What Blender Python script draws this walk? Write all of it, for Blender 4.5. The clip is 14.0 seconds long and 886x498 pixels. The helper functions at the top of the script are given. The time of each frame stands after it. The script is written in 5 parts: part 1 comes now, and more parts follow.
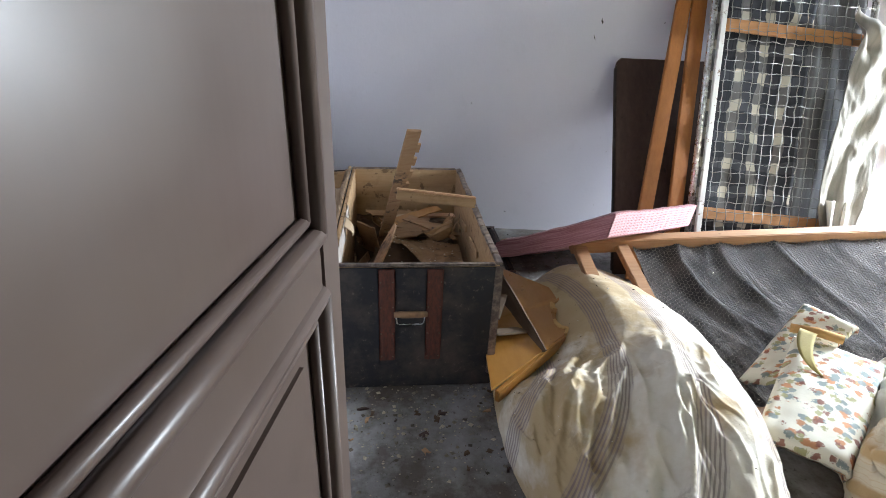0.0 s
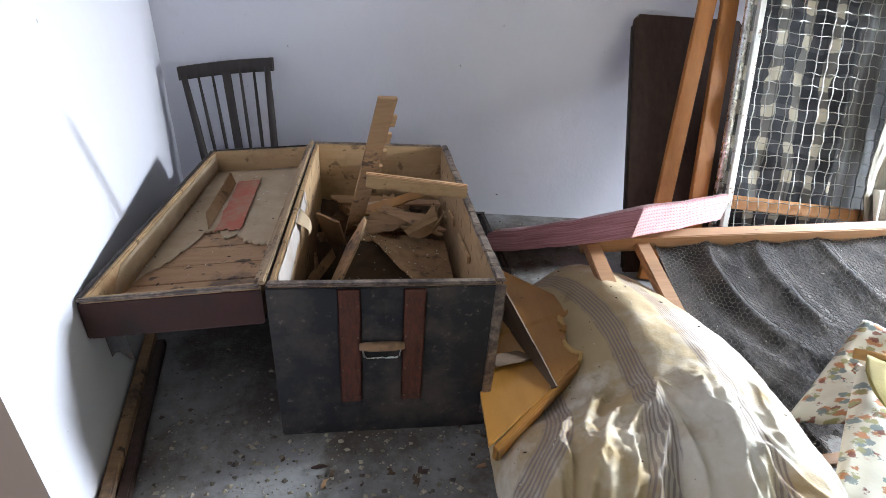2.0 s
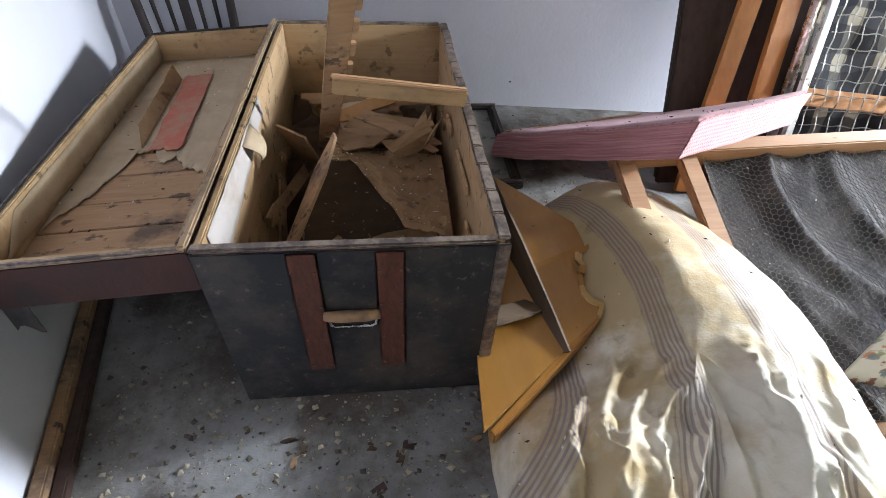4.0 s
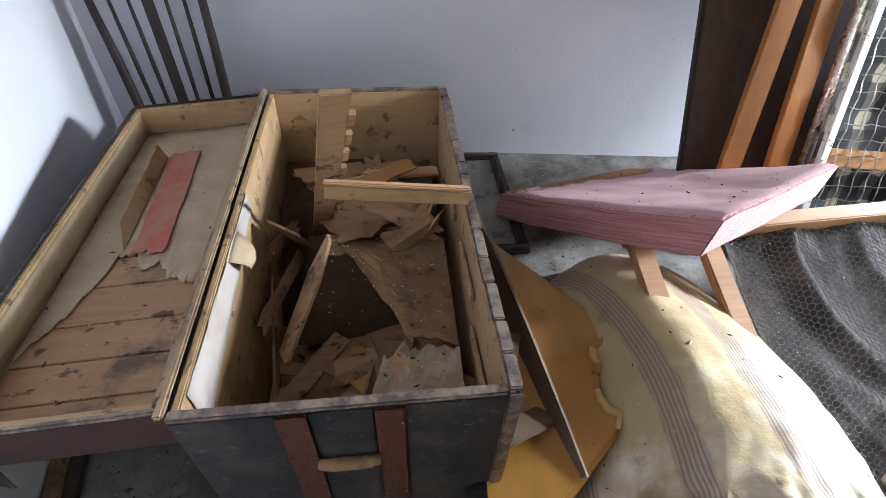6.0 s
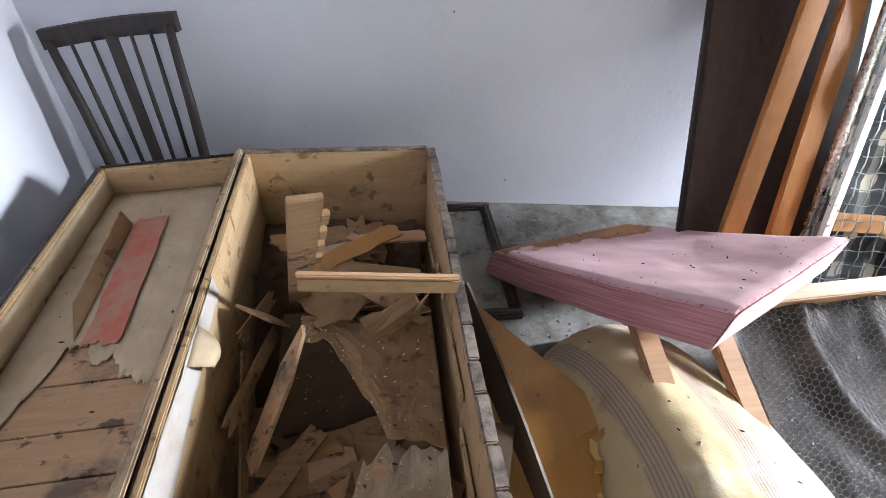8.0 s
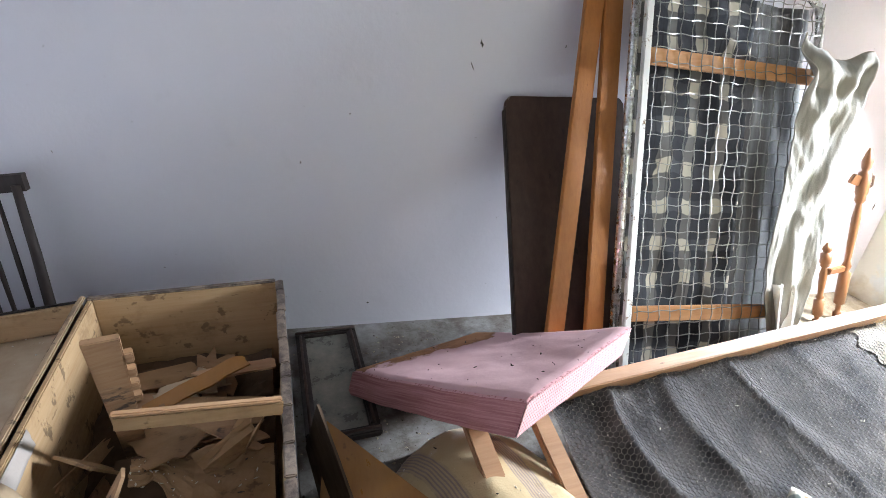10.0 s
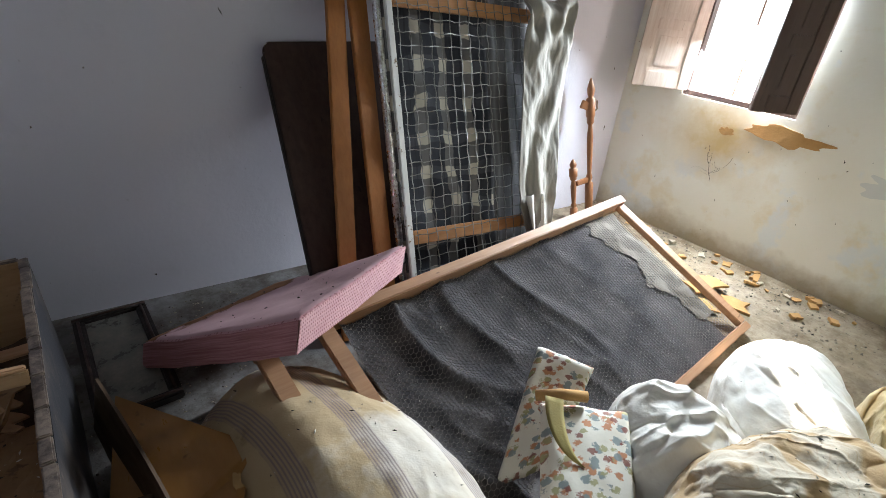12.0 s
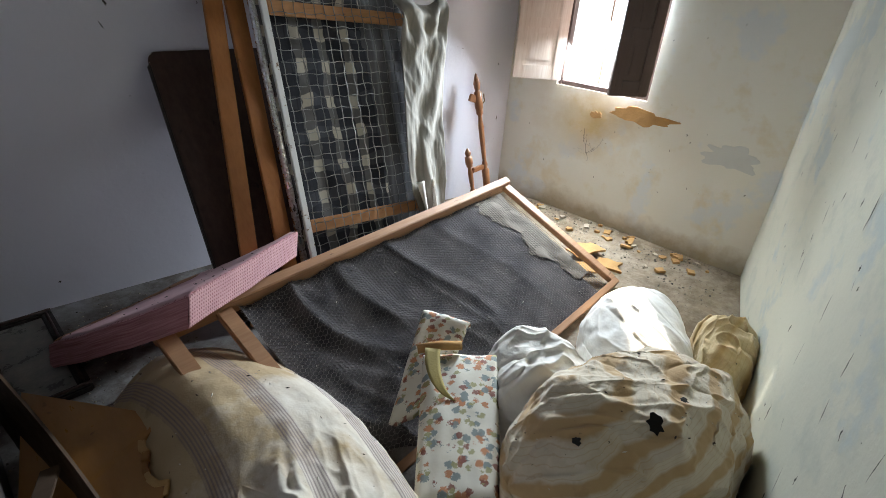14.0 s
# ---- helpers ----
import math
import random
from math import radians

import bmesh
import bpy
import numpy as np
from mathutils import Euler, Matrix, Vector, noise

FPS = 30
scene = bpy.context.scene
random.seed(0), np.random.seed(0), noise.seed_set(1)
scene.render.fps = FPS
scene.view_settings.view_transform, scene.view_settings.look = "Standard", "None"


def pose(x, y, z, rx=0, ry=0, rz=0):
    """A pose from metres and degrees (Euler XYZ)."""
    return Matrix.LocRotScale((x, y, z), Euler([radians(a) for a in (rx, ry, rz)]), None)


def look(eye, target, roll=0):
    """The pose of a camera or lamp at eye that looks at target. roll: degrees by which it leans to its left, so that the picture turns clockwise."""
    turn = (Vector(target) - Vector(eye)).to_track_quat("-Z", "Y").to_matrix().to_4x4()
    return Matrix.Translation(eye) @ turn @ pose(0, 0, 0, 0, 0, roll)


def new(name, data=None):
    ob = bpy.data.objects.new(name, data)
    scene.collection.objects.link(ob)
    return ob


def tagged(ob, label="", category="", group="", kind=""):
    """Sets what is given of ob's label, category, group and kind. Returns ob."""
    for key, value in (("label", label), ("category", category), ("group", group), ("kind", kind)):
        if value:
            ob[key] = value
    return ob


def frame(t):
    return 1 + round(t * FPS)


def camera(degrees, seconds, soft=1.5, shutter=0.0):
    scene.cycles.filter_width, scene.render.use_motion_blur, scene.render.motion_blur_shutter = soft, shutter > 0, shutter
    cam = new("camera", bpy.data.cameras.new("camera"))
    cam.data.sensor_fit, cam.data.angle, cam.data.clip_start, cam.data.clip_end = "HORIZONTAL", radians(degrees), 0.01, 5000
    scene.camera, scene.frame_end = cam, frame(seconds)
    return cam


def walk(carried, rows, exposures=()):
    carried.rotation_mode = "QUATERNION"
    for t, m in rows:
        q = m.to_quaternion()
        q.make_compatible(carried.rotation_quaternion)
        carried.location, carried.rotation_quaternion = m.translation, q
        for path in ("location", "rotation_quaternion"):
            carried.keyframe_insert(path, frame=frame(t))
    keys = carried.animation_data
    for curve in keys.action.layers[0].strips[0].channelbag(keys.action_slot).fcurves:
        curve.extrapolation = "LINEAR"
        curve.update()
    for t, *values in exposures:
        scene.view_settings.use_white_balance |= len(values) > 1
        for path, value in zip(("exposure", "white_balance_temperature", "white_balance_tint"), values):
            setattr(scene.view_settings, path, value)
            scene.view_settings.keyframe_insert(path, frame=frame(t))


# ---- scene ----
cam = camera(84, 14.0, soft=0.75)
# seconds, eye x, y, z, heading, pitch, lean (degrees)
PATH = [
    (0, 0.214, -1.500, 1.282, 6.59, -25.20, 2.69),
    (0.5, 0.232, -1.379, 1.238, 6.96, -24.74, 2.99),
    (1, 0.200, -1.375, 1.299, 7.45, -25.27, 3.07),
    (1.5, 0.235, -1.352, 1.306, 7.67, -26.57, 2.86),
    (2, 0.257, -1.058, 1.190, 9.22, -28.53, 4.28),
    (2.5, 0.306, -0.916, 1.278, 9.16, -32.52, 4.20),
    (3, 0.331, -0.825, 1.200, 8.51, -36.52, 3.78),
    (3.2, 0.339, -0.774, 1.151, 8.52, -38.82, 3.83),
    (5.3, 0.376, -0.625, 1.205, 8.36, -44.82, 3.30),
    (5.5, 0.370, -0.560, 1.226, 8.32, -44.36, 3.03),
    (6, 0.383, -0.450, 1.285, 8.06, -43.53, 2.48),
    (6.5, 0.402, -0.382, 1.299, 7.96, -43.07, 2.28),
    (7, 0.369, -0.243, 1.301, 8.40, -44.04, 3.07),
    (7.2, 0.356, -0.212, 1.297, 8.85, -44.23, 3.40),
    (9.3, 0.556, -0.364, 1.437, 12.09, -31.31, 3.75),
    (9.5, 0.566, -0.368, 1.443, 13.78, -29.83, 3.81),
    (10, 0.605, -0.443, 1.443, 20.19, -26.85, 4.43),
    (10.5, 0.619, -0.510, 1.469, 28.78, -24.88, 5.54),
    (11, 0.647, -0.605, 1.532, 34.46, -26.44, 5.95),
    (11.5, 0.678, -0.617, 1.495, 37.54, -26.82, 5.93),
    (12, 0.735, -0.688, 1.412, 41.03, -29.19, 5.32),
    (12.5, 0.784, -0.834, 1.379, 44.95, -32.33, 4.55),
    (13, 0.777, -0.905, 1.330, 48.70, -34.35, 5.37),
    (13.5, 0.738, -0.958, 1.337, 49.16, -33.56, 5.12),
    (14, 0.744, -1.036, 1.451, 48.17, -28.41, 3.93),
]


def row(t, x, y, z, heading, pitch, lean):
    a, b = radians(heading), radians(pitch)
    way = Vector((math.sin(a) * math.cos(b), math.cos(a) * math.cos(b), math.sin(b)))
    eye = Vector((x, y, z))
    return t, look(eye, eye + way, lean)


walk(cam, [row(*r) for r in PATH],
     exposures=[(0, 3.28), (3.2, 3.5), (5.4, 3.5), (6.3, 3.5), (7.2, 3.75), (9.5, 3.6), (10.5, 3.05), (11.5, 2.38), (12.5, 1.92), (13.5, 1.92), (14.0, 1.72)])

# ---- world and lights ----
world = bpy.data.worlds.new("sky")
scene.world = world
world.use_nodes = True
wn = world.node_tree.nodes
wl = world.node_tree.links
sky = wn.new("ShaderNodeTexSky")
sky.sky_type = "NISHITA"
sky.sun_disc = False
sky.sun_elevation = radians(31)
sky.sun_rotation = radians(48.6)
wl.new(sky.outputs[0], wn["Background"].inputs[0])
wn["Background"].inputs[1].default_value = 0.05

sun_data = bpy.data.lights.new("sun", "SUN")
sun_data.energy, sun_data.angle, sun_data.color = 5.0, radians(0.6), (1.0, 0.95, 0.86)
sun = new("sun", sun_data)
sun.matrix_world = look((5.14, 1.74, 2.29), (2.62, -0.48, 0.27))


def backdrop():
    """Bright hazy distance far outside the window."""
    m = bpy.data.materials.new("bright_haze")
    m.use_nodes = True
    e = m.node_tree.nodes.new("ShaderNodeEmission")
    e.inputs[0].default_value, e.inputs[1].default_value = (0.95, 0.98, 1.0, 1), 0.7
    m.node_tree.links.new(e.outputs[0], m.node_tree.nodes["Material Output"].inputs[0])
    me = bpy.data.meshes.new("backdrop")
    me.from_pydata([(62, -45, -20), (62, 60, -20), (62, 60, 24), (62, -45, 24)], [], [(0, 1, 2, 3)])
    me.materials.append(m)
    tagged(new("backdrop", me), "pale bright distance outside the window", "backdrop", kind="structure")


backdrop()


def area(name, m, w, h, power, color):
    d = bpy.data.lights.new(name, "AREA")
    d.shape, d.size, d.size_y, d.energy, d.color = "RECTANGLE", w, h, power, color
    o = new(name, d)
    o.matrix_world = m
    return o


# daylight in the gap between the shutters
area("window_daylight", look((3.985, 0.59, 1.26), (3.10, -0.42, 0.15)), 0.34, 0.68, 50, (0.80, 0.90, 1.0))


# ---- materials ----
class Mat:
    """A small builder round one node material."""

    def __init__(self, name, rough=0.8, metal=0.0):
        self.m = bpy.data.materials.new(name)
        self.m.use_nodes = True
        self.n, self.l = self.m.node_tree.nodes, self.m.node_tree.links
        self.b = self.n["Principled BSDF"]
        self.b.inputs["Roughness"].default_value = rough
        self.b.inputs["Metallic"].default_value = metal
        tc = self.n.new("ShaderNodeTexCoord")
        self.co = tc.outputs["Object"]
        self.height = None

    def at(self, scale=(1, 1, 1), rot=(0, 0, 0), loc=(0, 0, 0)):
        k = self.n.new("ShaderNodeMapping")
        k.inputs["Scale"].default_value = scale
        k.inputs["Rotation"].default_value = rot
        k.inputs["Location"].default_value = loc
        self.l.new(self.co, k.inputs[0])
        return k.outputs[0]

    def noise(self, scale, detail=5, rough=0.6, vec=None, dist=0.0):
        k = self.n.new("ShaderNodeTexNoise")
        k.inputs["Scale"].default_value, k.inputs["Detail"].default_value = scale, detail
        k.inputs["Roughness"].default_value, k.inputs["Distortion"].default_value = rough, dist
        self.l.new(vec or self.co, k.inputs["Vector"])
        return k.outputs["Fac"]

    def voronoi(self, scale, vec=None, feature="F1"):
        k = self.n.new("ShaderNodeTexVoronoi")
        k.feature = feature
        k.inputs["Scale"].default_value = scale
        self.l.new(vec or self.co, k.inputs["Vector"])
        return k.outputs["Distance"]

    def wave(self, scale, vec=None, dist=2.0, axis="X"):
        k = self.n.new("ShaderNodeTexWave")
        k.bands_direction = axis
        k.inputs["Scale"].default_value, k.inputs["Distortion"].default_value = scale, dist
        k.inputs["Detail"].default_value = 3
        self.l.new(vec or self.co, k.inputs["Vector"])
        return k.outputs["Fac"]

    def ramp(self, fac, lo, hi, a=0.0, b=1.0):
        k = self.n.new("ShaderNodeMapRange")
        k.inputs[1].default_value, k.inputs[2].default_value = lo, hi
        k.inputs[3].default_value, k.inputs[4].default_value = a, b
        self.l.new(fac, k.inputs[0])
        return k.outputs[0]

    def maths(self, op, a, b):
        k = self.n.new("ShaderNodeMath")
        k.operation = op
        for i, v in enumerate((a, b)):
            if isinstance(v, (int, float)):
                k.inputs[i].default_value = v
            else:
                self.l.new(v, k.inputs[i])
        return k.outputs[0]

    def mix(self, fac, a, b):
        k = self.n.new("ShaderNodeMix")
        k.data_type = "RGBA"
        for sock, v in ((k.inputs[0], fac), (k.inputs[6], a), (k.inputs[7], b)):
            if isinstance(v, (tuple, list)):
                sock.default_value = (*v, 1)
            elif isinstance(v, (int, float)):
                sock.default_value = v
            else:
                self.l.new(v, sock)
        return k.outputs[2]

    def split(self):
        k = self.n.new("ShaderNodeSeparateXYZ")
        self.l.new(self.co, k.inputs[0])
        return k.outputs

    def random(self):
        k = self.n.new("ShaderNodeObjectInfo")
        return k.outputs["Random"]

    def color(self, c):
        if isinstance(c, (tuple, list)):
            self.b.inputs["Base Color"].default_value = (*c, 1)
        else:
            self.l.new(c, self.b.inputs["Base Color"])
        return self

    def rough(self, r):
        self.l.new(r, self.b.inputs["Roughness"])
        return self

    def bump(self, h, strength=0.3, dist=0.01):
        k = self.n.new("ShaderNodeBump")
        k.inputs["Strength"].default_value, k.inputs["Distance"].default_value = strength, dist
        self.l.new(h, k.inputs["Height"])
        self.l.new(k.outputs[0], self.b.inputs["Normal"])
        return self


def plaster(name, base, stain, dark, amount=0.5, low=0.55, patch=None):
    """Old lime plaster: cloudy white with stains that gather in blotches, and chips."""
    m = Mat(name, 0.9)
    big = m.noise(1.3, 4, 0.55)
    mid = m.noise(5.0, 6, 0.65)
    fine = m.noise(60.0, 4, 0.6)
    c = m.mix(m.ramp(big, 0.35, 0.7, 0, amount * 0.6), base, stain)
    c = m.mix(m.ramp(mid, low, low + 0.14, 0, amount), c, stain)
    if patch:
        c = m.mix(m.ramp(m.noise(2.6, 5, 0.6, m.at(loc=(3, 1, 7))), 0.56, 0.62, 0, 0.9), c, patch)
    specks = m.ramp(m.noise(38, 3, 0.7), 0.735, 0.76)
    c = m.mix(specks, c, dark)
    m.color(c)
    m.bump(m.maths("ADD", m.maths("MULTIPLY", fine, 0.25), mid), 0.25, 0.012)
    return m.m


def timber(name, light, dark, grain=(1, 14, 14), rough=0.6, stain=None, rings=0.5):
    m = Mat(name, rough)
    g = m.noise(5, 6, 0.65, m.at(grain))
    coarse = m.noise(1.1, 5, 0.6, m.at(grain))
    f = m.maths("ADD", m.maths("MULTIPLY", g, 1 - rings), m.maths("MULTIPLY", coarse, rings))
    c = m.mix(m.ramp(f, 0.32, 0.68), light, dark)
    c = m.mix(m.ramp(m.noise(9, 3, 0.6, m.at([max(1, k * 0.3) for k in grain])), 0.68, 0.72, 0, 0.8), c, [k * 0.45 for k in dark])
    c = m.mix(m.maths("MULTIPLY", m.random(), 0.35), c, dark)
    if stain:
        c = m.mix(m.ramp(m.noise(4.5, 5, 0.7), 0.52, 0.66, 0, 0.85), c, stain)
        c = m.mix(m.ramp(m.noise(17, 4, 0.6, m.at((1, 1.6, 1))), 0.60, 0.66, 0, 0.85), c, [k * 0.6 for k in stain])
    m.color(c)
    m.rough(m.ramp(g, 0.3, 0.7, rough - 0.1, rough + 0.15))
    m.bump(g, 0.25, 0.004)
    return m.m


M_BACK = plaster("white_lime_plaster", (0.69, 0.68, 0.745), (0.58, 0.565, 0.61), (0.12, 0.09, 0.07), 0.35, 0.62)
M_WINDOW_WALL = plaster("stained_plaster", (0.80, 0.79, 0.72), (0.68, 0.58, 0.37), (0.16, 0.11, 0.07), 0.5, 0.54, (0.72, 0.75, 0.75))
def damp(mat):
    """Yellow runs under the window sill and a rust line, on the wall's own plane."""
    m = Mat("unused_damp")
    m.m, m.n, m.l = mat, mat.node_tree.nodes, mat.node_tree.links
    m.b = m.n["Principled BSDF"]
    m.co = m.n.new("ShaderNodeTexCoord").outputs["Object"]
    base = m.b.inputs["Base Color"].links[0].from_socket
    x = m.split()
    wob = m.maths("MULTIPLY", m.maths("SUBTRACT", m.noise(4, 5, 0.65), 0.5), 0.5)
    yy = m.maths("ABSOLUTE", m.maths("ADD", m.maths("SUBTRACT", x["Y"], 0.52), wob), 0)
    zz = m.maths("ADD", x["Z"], m.maths("MULTIPLY", wob, 0.6))
    run = m.maths("MULTIPLY", m.ramp(yy, 0.02, 0.42, 1, 0), m.maths("MULTIPLY", m.ramp(zz, 0.38, 0.62), m.ramp(zz, 0.78, 0.92, 1, 0)))
    c = m.mix(m.maths("MULTIPLY", run, 0.85), base, (0.52, 0.36, 0.13))
    foot = m.ramp(zz, 0.02, 0.16, 0.75, 0)
    c = m.mix(foot, c, (0.34, 0.25, 0.13))
    m.color(c)


damp(M_WINDOW_WALL)
M_FRONT = plaster("peeling_cream_plaster", (0.66, 0.65, 0.53), (0.48, 0.51, 0.44), (0.05, 0.05, 0.045), 0.6, 0.52, (0.5, 0.55, 0.52))
# Hall walls are out of view; dark grey keeps them from bouncing light.
M_HALL = plaster("light_absorbing_hall", (0.22, 0.21, 0.20), (0.18, 0.17, 0.16), (0.1, 0.09, 0.08), 0.4)
# Ceiling is never in view; its dark colour only lowers overhead bounce.
M_CEIL = plaster("light_absorbing_ceiling", (0.15, 0.13, 0.11), (0.10, 0.085, 0.07), (0.18, 0.16, 0.14), 0.3, 0.6)
M_PINE = timber("pine", (0.58, 0.30, 0.13), (0.42, 0.19, 0.07), rough=0.5)
M_BATTEN = timber("dirty_batten", (0.42, 0.30, 0.19), (0.24, 0.15, 0.085), (10, 1, 10), 0.8, (0.12, 0.075, 0.045))
M_PINE_UP = timber("upright_pine", (0.46, 0.18, 0.045), (0.32, 0.115, 0.028), (14, 14, 1), 0.4)
M_RAIL = timber("weathered_pine_rail", (0.46, 0.255, 0.13), (0.31, 0.155, 0.075), rough=0.6)
M_PALE = timber("pale_pine", (0.62, 0.40, 0.24), (0.45, 0.25, 0.13), rough=0.6)
M_TRUNKWOOD = timber("raw_trunk_wood", (0.52, 0.36, 0.20), (0.36, 0.22, 0.11), rough=0.8, stain=(0.27, 0.16, 0.08))
M_TRUNKSIDE = timber("raw_trunk_side", (0.50, 0.34, 0.19), (0.33, 0.20, 0.10), (14, 1, 14), 0.8, (0.22, 0.13, 0.065))
M_LIDPLANK = timber("lid_plank", (0.44, 0.27, 0.15), (0.28, 0.155, 0.08), rough=0.8, stain=(0.075, 0.05, 0.04))
M_DARKWOOD = timber("dark_wood", (0.040, 0.025, 0.021), (0.015, 0.010, 0.009), (8, 8, 1), 0.6)
M_BROWNBOARD = timber("brown_board", (0.070, 0.034, 0.024), (0.038, 0.019, 0.014), (8, 8, 1), 0.65)
M_PLY = timber("plywood_face", (0.42, 0.20, 0.045), (0.30, 0.13, 0.025), (4, 1, 4), 0.35)
M_THIN = timber("thin_stained_board", (0.13, 0.075, 0.04), (0.06, 0.035, 0.02), (8, 1, 8), 0.6)
# Dark scrap wood; inside the trunk it also paints the hollow's shade.
M_SCRAPSHADE = timber("dark_scrap_and_shade", (0.13, 0.08, 0.045), (0.06, 0.035, 0.02), (2, 4, 3), 0.95)
M_CARD = timber("broken_fibreboard", (0.36, 0.225, 0.12), (0.23, 0.13, 0.06), (2, 4, 3), 0.9, (0.22, 0.13, 0.07))
M_SPINDLE = timber("varnished_spindle", (0.30, 0.13, 0.055), (0.19, 0.075, 0.03), (14, 14, 1), 0.35)


def build_more_materials():
    global M_FLOOR, M_DOOR, M_TRUNKOUT, M_STRAP, M_STEEL, M_DULL, M_WHITESTRIP, M_FOAM, M_FOAMSIDE, M_RED, M_PAPER
    global M_BLACKEDGE, M_RUST, M_TERRA, M_GLASS, M_DUST, M_SHUT, M_SHUTSUNLIT, M_FOAMCORE
    m = Mat("dirty_cement", 0.85)
    a, b, c = m.noise(1.6, 5, 0.6), m.noise(7, 6, 0.7), m.noise(45, 5, 0.7)
    col = m.mix(m.ramp(b, 0.35, 0.62), (0.30, 0.29, 0.28), (0.12, 0.095, 0.075))
    col = m.mix(m.ramp(a, 0.5, 0.64, 0, 0.8), col, (0.36, 0.36, 0.37))
    col = m.mix(m.ramp(m.noise(2.7, 6, 0.7, m.at(loc=(4, 9, 0))), 0.50, 0.62, 0, 0.85), col, (0.085, 0.065, 0.05))
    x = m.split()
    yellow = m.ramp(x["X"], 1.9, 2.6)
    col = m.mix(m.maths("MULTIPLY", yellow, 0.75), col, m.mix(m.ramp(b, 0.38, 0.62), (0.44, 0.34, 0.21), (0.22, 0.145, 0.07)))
    col = m.mix(m.ramp(c, 0.60, 0.68, 0, 0.8), col, (0.07, 0.05, 0.04))
    m.color(m.mix(0.25, col, (0.03, 0.025, 0.02))).bump(m.maths("ADD", b, m.maths("MULTIPLY", c, 0.5)), 0.5, 0.012)
    M_FLOOR = m.m

    m = Mat("brown_gloss_paint", 0.3)
    a, b = m.noise(2.2, 4, 0.6), m.noise(70, 3, 0.6)
    col = m.mix(m.ramp(a, 0.35, 0.7), (0.100, 0.070, 0.058), (0.135, 0.098, 0.084))
    col = m.mix(m.ramp(m.noise(14, 4, 0.7, m.at((1, 1, 0.3))), 0.74, 0.77), col, (0.05, 0.04, 0.035))
    m.color(col).rough(m.ramp(a, 0.3, 0.7, 0.28, 0.48)).bump(m.noise(9, 4, 0.6, m.at((1, 1, 0.25))), 0.15, 0.004)
    col = m.mix(m.ramp(m.noise(24, 5, 0.75, m.at((1, 1, 0.5), loc=(2, 5, 1))), 0.745, 0.765), col, (0.42, 0.39, 0.36))
    m.color(col)
    m.b.inputs["Specular IOR Level"].default_value = 0.35
    M_DOOR = m.m

    m = Mat("black_oilcloth", 0.62)
    a, b = m.noise(5, 6, 0.7), m.noise(40, 4, 0.7)
    col = m.mix(m.ramp(a, 0.45, 0.7), (0.018, 0.018, 0.022), (0.095, 0.072, 0.058))
    col = m.mix(m.ramp(b, 0.63, 0.70, 0, 0.7), col, (0.16, 0.13, 0.11))
    m.color(col).bump(b, 0.4, 0.003)
    M_TRUNKOUT = m.m

    m = Mat("red_leather", 0.6)
    a = m.noise(30, 5, 0.7, m.at((3, 3, 1)))
    m.color(m.mix(m.ramp(a, 0.35, 0.65), (0.15, 0.042, 0.024), (0.06, 0.024, 0.018))).bump(a, 0.5, 0.003)
    M_STRAP = m.m

    m = Mat("chromed_steel", 0.25, 1.0)
    a = m.noise(30, 4, 0.7)
    m.color(m.mix(m.ramp(a, 0.5, 0.7), (0.62, 0.62, 0.62), (0.28, 0.24, 0.20))).rough(m.ramp(a, 0.4, 0.7, 0.2, 0.55))
    M_STEEL = m.m

    m = Mat("galvanised_wire", 0.42, 0.9)
    a = m.noise(20, 4, 0.7)
    m.color(m.mix(m.ramp(a, 0.45, 0.7), (0.30, 0.30, 0.29), (0.14, 0.12, 0.10)))
    M_DULL = m.m

    m = Mat("white_enamel", 0.4)
    a = m.noise(25, 4, 0.7)
    m.color(m.mix(m.ramp(a, 0.60, 0.66), (0.72, 0.71, 0.68), (0.25, 0.16, 0.1)))
    M_WHITESTRIP = m.m

    def foam(name, base, dot, stain_amt):
        k = Mat(name, 0.95)
        v = k.voronoi(75)
        col = k.mix(k.ramp(v, 0.28, 0.36, 0.75, 0), base, dot)
        st = k.ramp(k.noise(3.2, 5, 0.6), 0.52, 0.60, 0, stain_amt)
        col = k.mix(st, col, (0.36, 0.17, 0.07))
        col = k.mix(k.ramp(k.noise(6, 4, 0.6), 0.4, 0.7, 0, 0.3), col, (0.70, 0.42, 0.40))
        k.color(col).bump(k.maths("ADD", v, k.noise(60, 3)), 0.5, 0.004)
        return k.m
    M_FOAM = foam("pink_quilted_cover", (0.66, 0.36, 0.385), (0.34, 0.11, 0.12), 0.0)
    global M_FOAMDOT, M_FOAMLAYER
    k = Mat("pierced_pink_foam", 0.95)
    k.co = k.n.new("ShaderNodeUVMap").outputs[0]
    x = k.split()
    jit = k.maths("MULTIPLY", k.noise(90, 2), 0.006)
    px = k.ramp(k.maths("PINGPONG", k.maths("ADD", x["X"], jit), 0.0055), 0.0026, 0.0040)
    py = k.ramp(k.maths("PINGPONG", k.maths("ADD", x["Y"], jit), 0.0062), 0.0026, 0.0042)
    hole = k.maths("MULTIPLY", px, py)
    col = k.mix(k.ramp(k.noise(9, 4, 0.6), 0.35, 0.7), (0.72, 0.43, 0.45), (0.62, 0.34, 0.37))
    col = k.mix(k.maths("MULTIPLY", hole, 0.75), col, (0.36, 0.12, 0.14))
